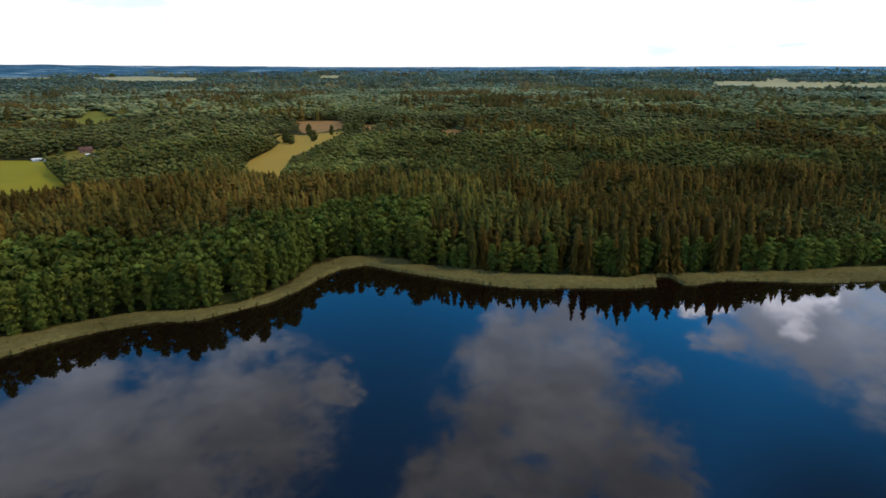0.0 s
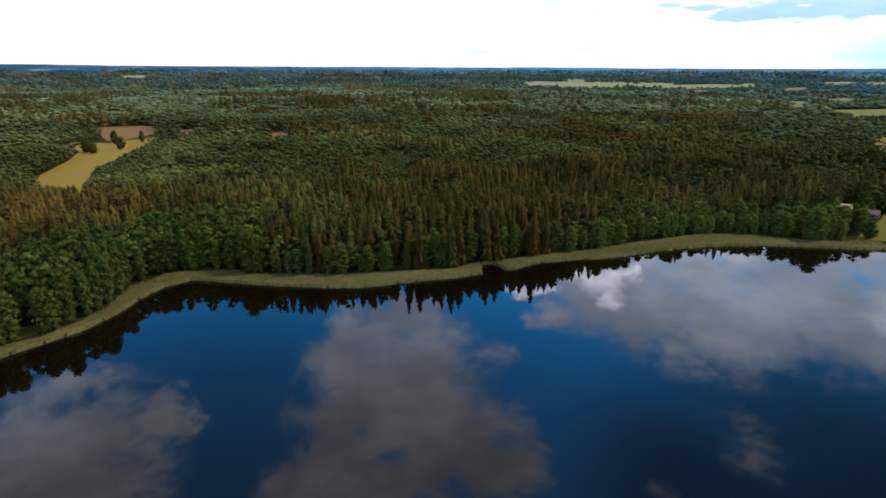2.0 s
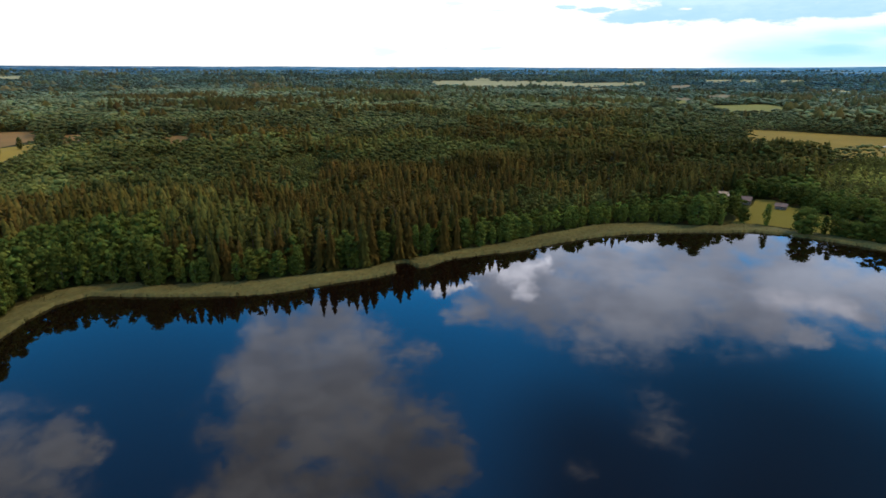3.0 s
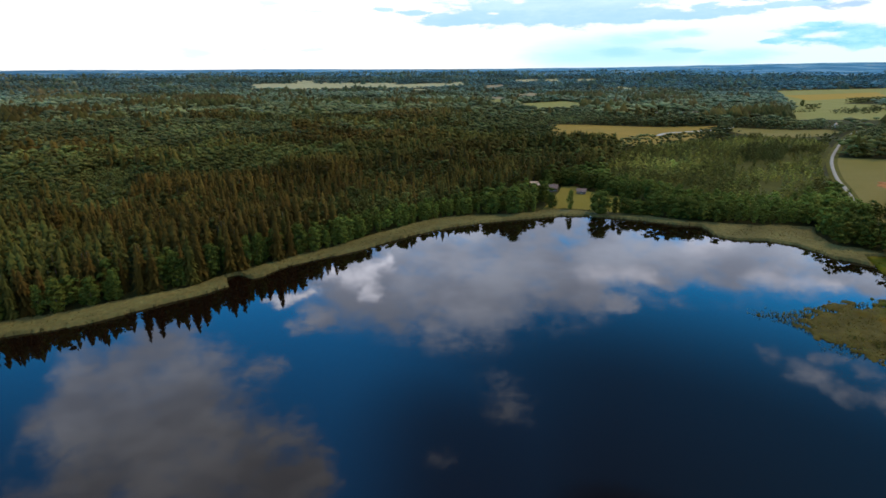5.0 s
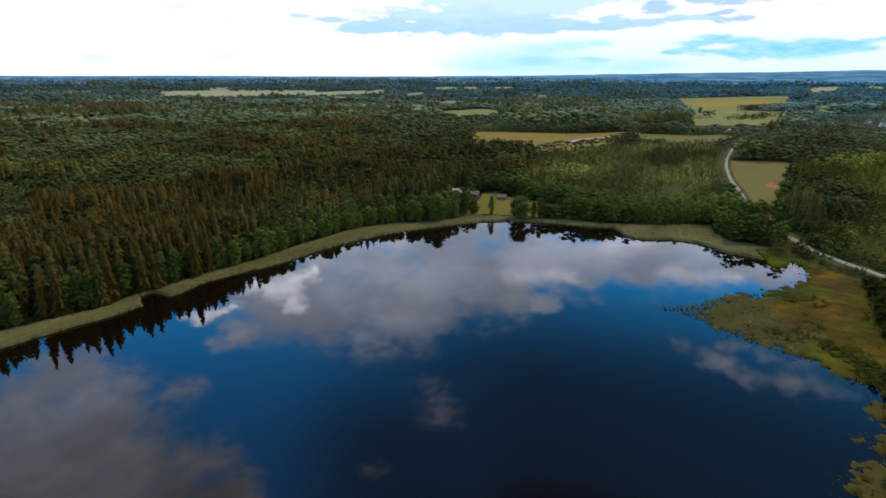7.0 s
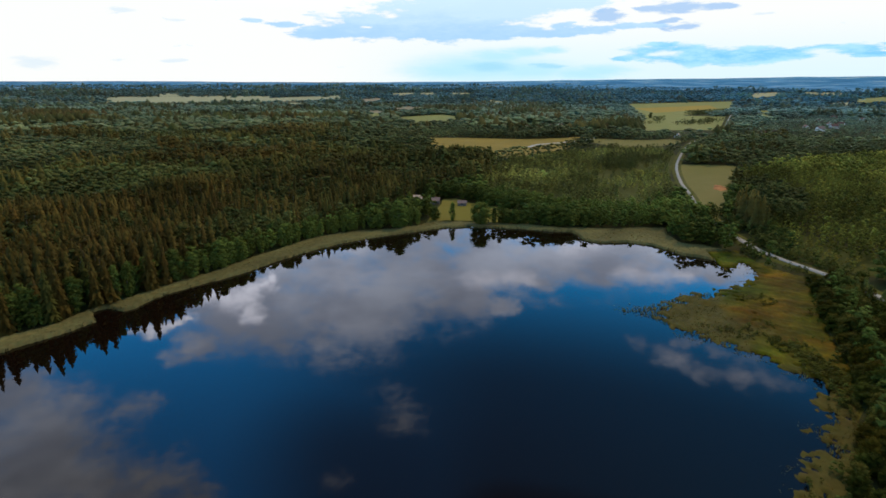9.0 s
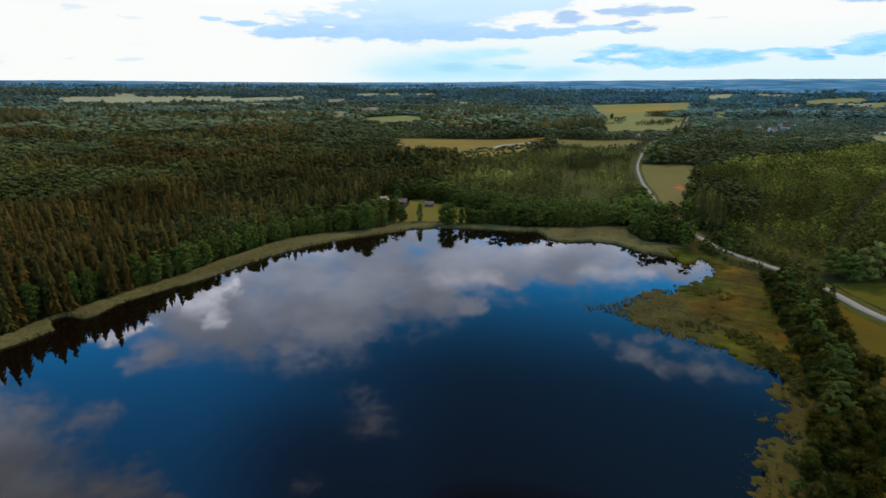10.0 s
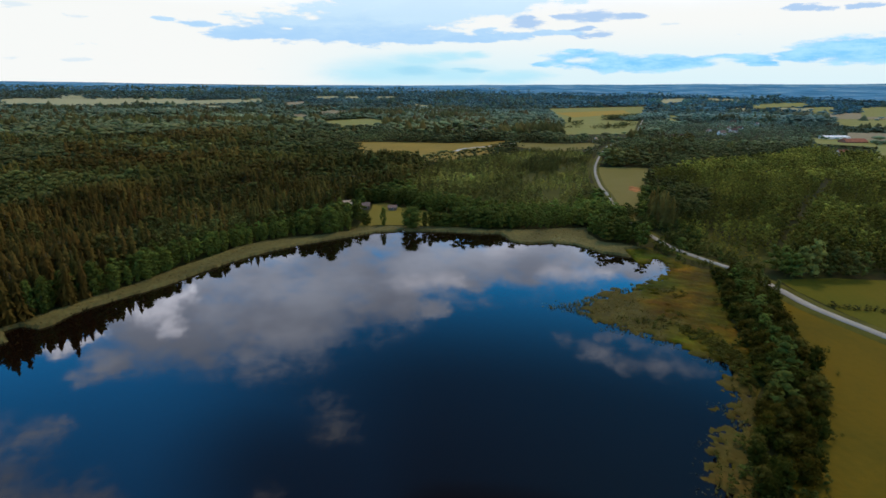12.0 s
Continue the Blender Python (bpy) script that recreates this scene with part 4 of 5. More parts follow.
grow("young_alders", MID_LEAFY, p, rng.uniform(3.5, 8.0, len(p)), rng.uniform(1.0, 1.5, len(p)), tints(np.array(MIXED) * 0.8, len(p)), "darker young alders among the birch scrub", "young trees")
p = scattered(560, 720, 60, 80, 6.0)
p = p[inside(p, [(545, 205), (575, 232), (640, 240), (668, 222), (610, 198), (556, 187)]) | inside(p, [(690, 200), (745, 226), (760, 212), (720, 196)])]
grow("dark_grove", MID_LEAFY, p, rng.uniform(7, 11, len(p)), rng.uniform(1.0, 1.3, len(p)), tints(np.array(MIXED) * 0.7, len(p)), "dark grove standing in the young birches", "forest")
p = scattered(300, 1050, 75, 112, 4.1)
p = p[inside(p, YOUNG_B) & ~inside(p, PINE_BLOCK) & ~open_land(p)]
scrubby = (p[:, 0] < 352 + 10 * patch(p, 18.0, 3)) & (p[:, 1] > -26)
# front trees along the green field are darkened in the tint, like shade
tone = 0.6 * patch(p, 70.0) + 0.8 * patch(p, 24.0, 3) - 1.2 * (away(p, FIELDS[12][1]) < 22)
for which, shapes, tall, text in ((~scrubby & (np.hypot(*p.T) < 620), YOUNG_BIRCH, 9.8, "young yellow-green birch wood"), (np.hypot(*p.T) >= 620, HAZY_LEAFY, 9.5, "young yellow-green birch wood")):
    q = p[which]
    grow("birch_stand", shapes, q, rng.normal(tall, 1.7, len(q)) * (1 + 0.4 * np.clip((22 - q[:, 1]) / 40, 0, 1) * np.clip((560 - q[:, 0]) / 120, 0, 1)) * (1 + 0.2 * patch(q, 45.0, 6)), rng.uniform(0.8, 1.2, len(q)), tints(np.array(BIRCH) * (1.10, 1.10, 0.80), len(q), tone[which], 0.24), text, "forest")
q = p[scrubby & (patch(p, 9.0, 11) > -0.5)]
grow("birch_scrub", SAPLING, q, rng.uniform(2.0, 5.2, len(q)), rng.uniform(0.9, 1.5, len(q)), tints(np.array(BIRCH) * (1.6, 1.45, 1.1), len(q), 0.8 * patch(q, 16.0, 5), 0.2), "open yellow-green birch scrub beside the road", "shrubs")


# ---- single trees at the water and in the open ----
def tree_kind(name, shape, height, tint, bark, label, category, group):
    """A tree of its own: trunk and crown under an empty at its foot, built once, then copied."""
    (tv, tt), (cv, ct) = shape
    root = tagged(new(name), label, category, group)
    trunk = new("trunk", mesh_from("trunk", tv * height, tt, [bark]))
    crown = new("crown", mesh_from("crown", cv * height, ct, [LEAF], None, np.tile(np.asarray(tint, float), (len(cv), 1)), smooth=True))
    trunk.parent = crown.parent = root
    return root


def tree_pose(x, y, scale, wide):
    z = float(levels(math.hypot(x, y))) - 0.05
    return Matrix.Translation((x, y, z)) @ Matrix.Rotation(rng.uniform(0, 6.28), 4, "Z") @ Matrix.Diagonal((scale * wide, scale * wide, scale, 1))


def plant(kinds, height, spots):
    """The first spots take the trees that were built, the others take copies."""
    for n, (x, y, h, wide) in enumerate(spots):
        root = kinds[n % len(kinds)]
        m = tree_pose(x, y, h / height, wide)
        if n < len(kinds):
            root.matrix_basis = m
        else:
            copy = copy_thing(root, Matrix())
            copy.matrix_basis = m


leafy_spots = [s[1:] for s in sorted(near_things["leafy"])[:150]]
spruce_spots = [s[1:] for s in sorted(near_things["spruce"])[:80]]
alders = [tree_kind("alder_tree", NEAR_LEAFY[i], 13.0, np.array(ALDER) * k, BARK, "green leafy alder at the reedy lakeshore", "tree", "shoreline alders")
          for i, k in enumerate((1.0, 0.85, 1.15, 0.95, 1.05, (1.2, 1.05, 1.0)))]
plant(alders, 13.0, [q for q in leafy_spots if (q[0] <= 118 or q[0] > 285) and q[1] > 60])
# alders seen from their shaded side, brightness added in the leaf colour
lighter = [tree_kind("alder_tree", NEAR_LEAFY[i], 13.0, np.array(ALDER) * k, BARK, "alder with lightened green leaves at the reedy lakeshore", "tree", "shoreline alders") for i, k in ((1, 1.3), (4, 1.15), (5, 1.45))]
plant(lighter, 13.0, [q for q in leafy_spots if 118 < q[0] <= 285 and q[1] > 60])
spruces = [tree_kind("spruce_tree", NEAR_SPRUCE[i], 19.0, c, BARK, text, "tree", "shoreline spruces")
           for i, (c, text) in enumerate(((SPRUCE, "tall brown-green spruce at the forest edge"), (SPRUCE_GREEN, "tall dark green spruce at the forest edge"),
                                          (SPRUCE, "tall brown-green spruce at the forest edge"), ((0.10, 0.058, 0.012), "rust-brown spruce at the forest edge"),
                                          (SPRUCE, "tall brown-green spruce at the forest edge")))]
plant(spruces, 19.0, spruce_spots)
for kind, kept, total in (("leafy", 150, near_things["leafy"]), ("spruce", 80, near_things["spruce"])):
    rest = np.array(sorted(total)[kept:]).reshape(-1, 5)
    if len(rest):
        grow("shore_trees", MID_LEAFY if kind == "leafy" else MID_SPRUCE, rest[:, 1:3], rest[:, 3], rest[:, 4],
             tints(ALDER if kind == "leafy" else SPRUCE, len(rest)), "trees behind the first row at the lake", "forest")

# the hedge of bushy trees between bog and meadow
HEDGE = [(293, -9), (276, -14), (262, -16), (247, -18), (234, -21), (222, -24), (210, -28), (199, -30), (187, -31), (176, -32), (165, -32), (152, -31), (139, -31), (127, -32), (116, -35)]
bushes = [tree_kind("bushy_tree", NEAR_BUSH[i], 8.0, c, BARK, text, "tree", "lakeside thicket")
          for i, (c, text) in enumerate(((np.array(ALDER) * (0.54, 0.47, 0.34), "dark green bushy alder in the thicket by the bog"), (np.array(WILLOW) * (0.62, 0.46, 0.30), "grey-green willow in the thicket by the bog"),
                                         (np.array(ALDER) * (0.41, 0.35, 0.26), "dark green bushy alder in the thicket by the bog"), (np.array(BIRCH) * (0.64, 0.55, 0.4), "yellow-green birch in the thicket by the bog")))]
spots = []
for x, y in smooth_line(HEDGE, 4.2):
    for k in range(3):
        reach = 7.5 if x < 235 else 6.0
        spots.append((x + rng.uniform(-3, 3), y + rng.uniform(-reach, reach), rng.uniform(5.0, 9.5) * (1.0 if x > 170 else 0.8), rng.uniform(0.85, 1.15)))
spots += [(x, y, h * 0.6, wide) for x, y, h, wide in leafy_spots if y <= 60]
plant(bushes, 8.0, spots)

birches = [tree_kind("birch_tree", NEAR_LEAFY[i], 9.0, np.array(BIRCH) * 1.15, PALE_BARK, "slim golden-green birch at the thicket's end", "tree", "thicket birches") for i in (1, 3)]
plant(birches, 9.0, [(276, -8, 8, 0.9), (279, -12, 9, 0.85), (274, -15, 8.5, 0.9), (271, -19, 9, 0.8), (271, -24, 8, 0.9), (263, -9, 6.5, 0.9), (283, -14, 8, 0.9), (267, -13, 7.5, 0.9), (288, -17, 7, 0.9)])

# hedges and groves in the wide fields by the road
for line, thick, tall in (([(1625, 432), (1705, 418), (1815, 384)], 26, 11), ([(1165, 420), (1216, 410), (1245, 392)], 9, 4), ([(1240, 343), (1310, 328), (1412, 322)], 22, 8), ([(1318, 426), (1336, 416)], 16, 11)):
    line = smooth_line(line, 5.0)
    p = np.repeat(line, 4, 0) + rng.normal(0, 0.5, (4 * len(line), 2)) * thick
    grow("hedgerow", HAZY_LEAFY, p, rng.normal(tall, 1.5, len(p)), rng.uniform(1.2, 1.8, len(p)), tints(np.array(HAZED_MIXED) * 0.9, len(p)), "dark leafy hedgerow between the far fields", "hedge")

# scrub beside the road and along the ditch
line = smooth_line([(296, -12), (306, 1), (314, 13), (323, 25), (333, 34), (366, 58), (408, 83)], 1.6)
p = np.repeat(line, 7, 0) + rng.normal(0, 7.5, (7 * len(line), 2))
p = p[(away(p, ROAD, False) > 4.0) & ~inside(p, BANK) & (patch(p, 14.0, 3) > -0.5)]
grow("roadside_scrub", SAPLING, p, np.where(p[:, 0] > 326, rng.uniform(3.5, 8.0, len(p)), np.where(p[:, 0] > 311, rng.uniform(2.0, 5.5, len(p)), rng.uniform(1.0, 3.0, len(p)))), rng.uniform(1.2, 1.6, len(p)), tints((0.080, 0.080, 0.014), len(p)), "willow and birch scrub beside the road", "shrubs")
line = smooth_line([(386, 49), (371, 37), (354, 28), (338, 18), (330, 10)], 1.5)
p = np.repeat(line, 3, 0) + rng.normal(0, 5.0, (3 * len(line), 2))
p = p[away(p, ROAD, False) > 8]
grow("roadside_scrub", SAPLING, p, rng.uniform(2.5, 5.5, len(p)), rng.uniform(0.9, 1.3, len(p)), tints(np.array(BIRCH) * 1.2, len(p)), "golden-green birch scrub beside the road", "shrubs")
line = smooth_line(HEDGE, 1.2)
p = np.repeat(line, 3, 0) + rng.normal(0, 1, (3 * len(line), 2)) * (3, 6) + (0, 2.5)
p = p[~inside(p, LAKE) & (away(p, ROAD, False) > 9)]
grow("thicket_scrub", SAPLING, p, rng.uniform(0.8, 3.2, len(p)), rng.uniform(1.3, 2.0, len(p)), tints((0.058, 0.060, 0.010), len(p)), "low willow scrub along the thicket", "shrubs")
line = smooth_line([(262, -34), (268, -42), (269, -50), (273, -58), (275, -68)], 0.8)
p = line + rng.normal(0, 1.0, line.shape)
p = p[away(p, ROAD, False) > 6]
grow("ditch_scrub", SAPLING, p, rng.uniform(0.9, 2.4, len(p)), rng.uniform(1.4, 2.2, len(p)), tints((0.07, 0.062, 0.016), len(p)), "low scrub along a field ditch", "shrubs")

# trees round the homestead
yard = [tree_kind("yard_tree", NEAR_BUSH[i], 12.0, np.array(ALDER) * k, BARK, "round dark green tree on the homestead shore", "tree", "homestead trees") for i, k in enumerate((0.75, 0.9))]
plant(yard, 12.0, [(284, 179, 14.5, 1.15), (274, 208, 9.5, 0.95), (296, 168, 9.5, 1.35), (299, 163, 9.0, 1.49), (302, 159, 8.0, 1.35), (310, 146, 12, 1.42), (314, 140, 12.5, 1.49), (317, 134, 10, 1.35),
                   (322, 126, 9, 1.35), (304, 154, 5, 1.49), (323, 252, 10, 0.9), (309, 262, 9, 1.0), (334, 206, 10, 1.22), (340, 215, 11, 1.22), (336, 248, 12, 1.22), (333, 190, 10, 1.35), (338, 178, 11, 1.35), (336, 166, 10, 1.35)])
field_trees = [tree_kind("field_tree", NEAR_BUSH[i + 1], 12.0, np.array(MIXED) * 0.8, BARK, "lone dark leafy tree standing in the field", "tree", "field trees") for i in range(2)]
plant(field_trees, 12.0, [(-178, 640, 13, 0.9), (-197, 690, 15, 0.7), (-172, 700, 13, 0.55), (-196, 615, 11, 1.2), (-205, 625, 12, 1.2), (-152, 700, 16, 0.9), (-145, 715, 15, 0.9),
                          (1420, 470, 14, 0.9), (1450, 520, 12, 1.0), (604, 98, 3, 1.3),
                          (-560, 780, 12, 1.2), (-545, 800, 12, 1.2), (-500, 790, 11, 1.1)])

# ---- reeds and bog plants ----
def tufts(name, pts, height, width, tint, label, blades=3, bend=0.45):
    n = len(pts)
    q = rng.uniform(0, 6.28, (n, blades))
    h, w = height[:, None] * rng.uniform(0.7, 1.1, (n, blades)), width * rng.uniform(0.6, 1.2, (n, blades))
    cx, cy = pts[:, :1] + rng.normal(0, 0.22, (n, blades)), pts[:, 1:] + rng.normal(0, 0.22, (n, blades))
    lean = rng.normal(0, bend, (2, n, blades)) * h
    z0 = np.full_like(cx, -0.25)
    a = np.stack([cx - w * np.cos(q), cy - w * np.sin(q), z0], -1)
    b = np.stack([cx + w * np.cos(q), cy + w * np.sin(q), z0], -1)
    c = np.stack([cx + lean[0] + w * 0.7 * np.cos(q), cy + lean[1] + w * 0.7 * np.sin(q), h], -1)
    d = np.stack([cx + lean[0] - w * 0.5 * np.cos(q), cy + lean[1] - w * 0.5 * np.sin(q), h * 0.92], -1)
    verts = np.stack([a, b, c, d], 2).reshape(-1, 3)
    quads = np.arange(len(verts)).reshape(-1, 4)
    me = mesh_from(name, verts, quads, [REED], None, np.repeat(tint, blades * 4, 0), 4)
    return tagged(new(name, me), label, "reeds", kind="stuff")


def spread_over(x0, x1, y0, y1, step):
    x, y = np.meshgrid(np.arange(x0, x1, step), np.arange(y0, y1, step))
    p = np.c_[x.ravel(), y.ravel()]
    return p + rng.uniform(-0.6, 0.6, p.shape) * step


def mat_of_plants(name, x0, x1, y0, y1, step, belongs, height, tint, label):
    """The closed, uneven top of a stand of reeds or sedge, falling to the water at its rim."""
    nx, ny = int((x1 - x0) / step), int((y1 - y0) / step)
    i, j = np.meshgrid(np.arange(nx), np.arange(ny), indexing="ij")
    mid = np.c_[x0 + (i.ravel() + 0.5) * step, y0 + (j.ravel() + 0.5) * step]
    keep = belongs(mid).reshape(nx, ny)
    count = np.zeros((nx + 1, ny + 1), int)
    for di in (0, 1):
        for dj in (0, 1):
            count[di : nx + di, dj : ny + dj] += keep
    a, b = np.meshgrid(np.arange(nx + 1), np.arange(ny + 1), indexing="ij")
    p = np.c_[x0 + a.ravel() * step, y0 + b.ravel() * step] + rng.uniform(-0.4, 0.4, ((nx + 1) * (ny + 1), 2)) * step
    n = count.ravel()
    z = np.where(n == 4, height(p) * rng.uniform(0.82, 1.12, len(p)), -0.15)
    number = np.full(len(n), -1)
    number[n > 0] = np.arange((n > 0).sum())
    ii, jj = i[keep], j[keep]
    w = ny + 1
    quads = number[np.stack([ii * w + jj, (ii + 1) * w + jj, (ii + 1) * w + jj + 1, ii * w + jj + 1], -1)]
    p, z = p[n > 0], z[n > 0]
    me = mesh_from(name, np.c_[p, z], quads, [REED_TOP], None, tint(p), 4)
    return tagged(new(name, me), label, "reeds", kind="stuff")


def in_belt(p):
    o = inside(p, BANK)
    o[o] = ~inside(p[o], LAKE)
    o[o] = ~inside(p[o], BOG_PLAN)
    return o


REED_TINT, FRINGE_TINT, SEDGE_TINT = (0.088, 0.070, 0.022), (0.096, 0.071, 0.016), (0.098, 0.066, 0.004)
mat_of_plants("reed_bed", -160, 350, 15, 240, 0.8, in_belt, lambda p: 1.15 + 0.2 * patch(p, 9.0, 1), lambda p: tints(REED_TINT, len(p), patch(p, 16.0) * 0.35, 0.10, 0.05), "dense olive-tan reed bed along the shore")
p = spread_over(-160, 350, 15, 240, 1.9)
p = p[in_belt(p)]
tufts("reed_blades", p, rng.uniform(1.1, 1.45, len(p)), 0.2, tints(np.array(REED_TINT) * 1.3, len(p), patch(p, 14.0) * 0.4, 0.08, 0.05), "standing reed blades along the shore")


def tanness(p):
    """How far reed stands in place of sedge: all about the bog's point, and in a narrow rim."""
    tip = np.clip((47 - np.hypot(*(p - BOG_POINT).T) + 6 * patch(p, 14.0, 4) + 3 * patch(p, 4.0, 2)) / 12, 0, 1)
    rim = np.clip((3 - away(p, EDGE_EAST, False) + 3 * patch(p, 9.0, 5)) / 4, 0, 1)
    return np.maximum(np.maximum(tip, 0.7 * rim), 0.75 * np.clip((188 - p[:, 0]) / 12, 0, 1))


def in_bog(p):
    """The bog, torn into patches at its rim and ever thinner towards its point."""
    land = inside(p, BOG_PLAN)
    d = away(p, EDGE_EAST, False)
    s = np.where(land, d, -d)
    tip = np.hypot(*(p - BOG_POINT).T)
    torn = 0.75 * patch(p, 7.0, 3) + 0.6 * patch(p, 2.4, 7) + rng.normal(0, 0.4, len(p))
    thin = np.clip(1 - tip / 26, 0, 1) * 0.55
    near = ~land & inside(p, LAKE) & (d < 9) & (p[:, 0] < 262)
    pool = np.hypot((p[:, 0] - 199) / 1.6, (p[:, 1] - 15.5) / 2.2) < 1
    return (land | near) & ~pool & (np.minimum(s / 3.2, 2.2) + torn - thin + 0.6 * np.clip((190 - p[:, 0]) / 15, 0, 1) > 0.25)


def bog_tint(p):
    f = tanness(p)[:, None]
    sedge = tints(SEDGE_TINT, len(p), 0.7 * patch(p, 12.0) + 0.4 * patch(p, 4.0, 6), 0.12, 0.08) * np.exp(0.16 * patch(p, 22.0, 9) + 0.08 * patch(p, 6.0, 11))[:, None] ** (1, -0.5, 0)
    return f * tints(FRINGE_TINT, len(p), 0.35 * patch(p, 10.0) + 0.2 * patch(p, 3.0, 6), 0.10, 0.05) + (1 - f) * sedge


mat_of_plants("bog_sedge", 95, 330, -50, 66, 0.8, in_bog, lambda p: 0.75 - 0.25 * tanness(p) + 0.12 * patch(p, 6.0, 4) + 0.08 * patch(p, 2.2, 9), bog_tint, "yellow-green sedge with olive reeds at its rim")
q = spread_over(95, 300, -50, 62, 1.3)
q = q[inside(q, BOG_PLAN)]
q = q[tanness(q) > rng.uniform(0.2, 1.0, len(q))]
tufts("reed_blades", q, rng.uniform(0.6, 1.0, len(q)), 0.2, tints(np.array(FRINGE_TINT) * 1.35, len(q), 0.6 * patch(q, 6.0, 3), 0.15, 0.05), "thin olive reeds standing about the bog")
q = spread_over(95, 300, -50, 62, 0.5)
q = q[inside(q, LAKE)]
rim = away(q, EDGE_EAST, False)
q = q[(rim < 6) & (rng.random(len(q)) < (0.16 + 0.16 * patch(q, 2.2, 5)) * np.clip(1.1 - rim / np.maximum(1.0, 3.2 + 3.0 * patch(q, 11.0, 3)), 0, 1))]
tufts("water_reeds", q, rng.uniform(0.06, 0.2, len(q)), 0.22, tints((0.17, 0.14, 0.06), len(q), None, 0.12), "sparse flattened reeds in the shallow water", 3, 2.6)
p = spread_over(120, 320, -20, 45, 2.2)
p = p[inside(p, BOG_PLAN) & (away(p, EDGE_EAST, False) > 9) & (patch(p, 16.0, 8) + 0.3 * patch(p, 5.0, 3) > 0.85)]
line = smooth_line([(211, 4), (208, -4), (201, -9), (193, -15), (184, -20), (175, -22)], 1.0)
q = np.repeat(line, 7, 0) + rng.normal(0, 2.8, (7 * len(line), 2))
p = np.r_[p, q[inside(q, BOG_PLAN)]]
grow("bog_shrubs", SAPLING, p, rng.uniform(0.5, 1.2, len(p)), rng.uniform(2.8, 4.4, len(p)), tints((0.078, 0.070, 0.010), len(p), 0.5 * patch(p, 6.0, 2)), "low green willow scrub on the bog", "shrubs")


# ---- buildings ----
def box(bm, x0, y0, z0, x1, y1, z1):
    v = [bm.verts.new((x, y, z)) for z in (z0, z1) for x, y in ((x0, y0), (x1, y0), (x1, y1), (x0, y1))]
    for f in ((3, 2, 1, 0), (4, 5, 6, 7), (0, 1, 5, 4), (1, 2, 6, 5), (2, 3, 7, 6), (3, 0, 4, 7)):
        bm.faces.new([v[i] for i in f])


def house(x, y, turn, length, width, eaves, rise, wall, roof, label, windows=3, chimney=True, name="house", category="house"):
    """A gabled building: walls with gables, two roof slopes with eaves, door, windows with frames, chimney."""
    root = tagged(new(name), label, category)
    root.matrix_basis = pose(x, y, float(levels(math.hypot(x, y))), 0, 0, turn)
    a, b = length / 2, width / 2
    bm = bmesh.new()
    v = [bm.verts.new(c) for c in ((-a, -b, -0.3), (a, -b, -0.3), (a, b, -0.3), (-a, b, -0.3), (-a, -b, eaves), (a, -b, eaves), (a, b, eaves), (-a, b, eaves), (-a, 0, eaves + rise), (a, 0, eaves + rise))]
    for f in ((3, 2, 1, 0), (0, 1, 5, 4), (2, 3, 7, 6), (1, 2, 6, 9, 5), (3, 0, 4, 8, 7), (4, 5, 9, 8), (6, 7, 8, 9)):
        bm.faces.new([v[i] for i in f])
    part("wall", bm, wall, root)
    for s in (-1, 1):
        bm = bmesh.new()
        over, drop = 0.45, 0.45 * rise / b
        lo, hi = eaves - drop, eaves + rise
        rows = [(s * (b + over), lo + 0.03), (0, hi + 0.03), (0, hi + 0.2), (s * (b + over), lo + 0.2)]
        ends = [[bm.verts.new((e * (a + 0.4), yy, zz)) for yy, zz in rows] for e in (-1, 1)]
        bm.faces.new(ends[0][::s])
        bm.faces.new(ends[1][::-s])
        for i in range(4):
            bm.faces.new((ends[0][i], ends[1][i], ends[1][(i + 1) % 4], ends[0][(i + 1) % 4]))
        bmesh.ops.recalc_face_normals(bm, faces=bm.faces[:])
        part("roof", bm, roof, root)
    if chimney:
        bm = bmesh.new()
        box(bm, a * 0.3, -0.3, eaves + rise * 0.6, a * 0.3 + 0.6, 0.3, eaves + rise + 0.9)
        part("chimney", bm, WALL_BRICK, root)
    bm = bmesh.new()
    box(bm, -a * 0.15, -b - 0.06, 0, -a * 0.15 + 0.95, -b - 0.003, 2.05)
    part("door", bm, TIMBER, root)
    for s in (-1, 1):
        for i in range(windows):
            cx = -a + length * (i + 0.75) / (windows + 0.5)
            bm = bmesh.new()
            box(bm, cx - 0.6, s * (b + 0.03) - 0.025, 0.95, cx + 0.6, s * (b + 0.03) + 0.025, 2.15)
            win = part("window", bm, WALL_WHITE, root)
            bm = bmesh.new()
            box(bm, cx - 0.48, s * (b + 0.07) - 0.012, 1.07, cx + 0.48, s * (b + 0.07) + 0.012, 2.03)
            part("pane", bm, GLASS, win)
    return root


house(309, 257, -48, 12, 7, 3.0, 1.9, WALL_WOOD, ROOF_TAN, "wooden homestead barn with a pale roof", 2, False, "barn", "barn")
house(313, 241, -56, 8.5, 6, 2.6, 2.0, WALL_WOOD, ROOF_GREY, "grey-roofed wooden homestead by the lake", 3)
house(321, 221, -58, 6, 4, 2.2, 1.4, WALL_WOOD, ROOF_GREY, "low grey shed on the lakeside lawn", 1, False, "shed", "shed")
house(-380, 545, 35, 11, 7, 2.8, 3.0, WALL_BRICK, ROOF_DULL, "reddish farmhouse among trees", 4)
house(-386, 491, 12, 13, 4, 2.4, 0.5, HALL_WHITE, HALL_WHITE, "long low white shed beside the mown field", 2, False, "shed", "shed")
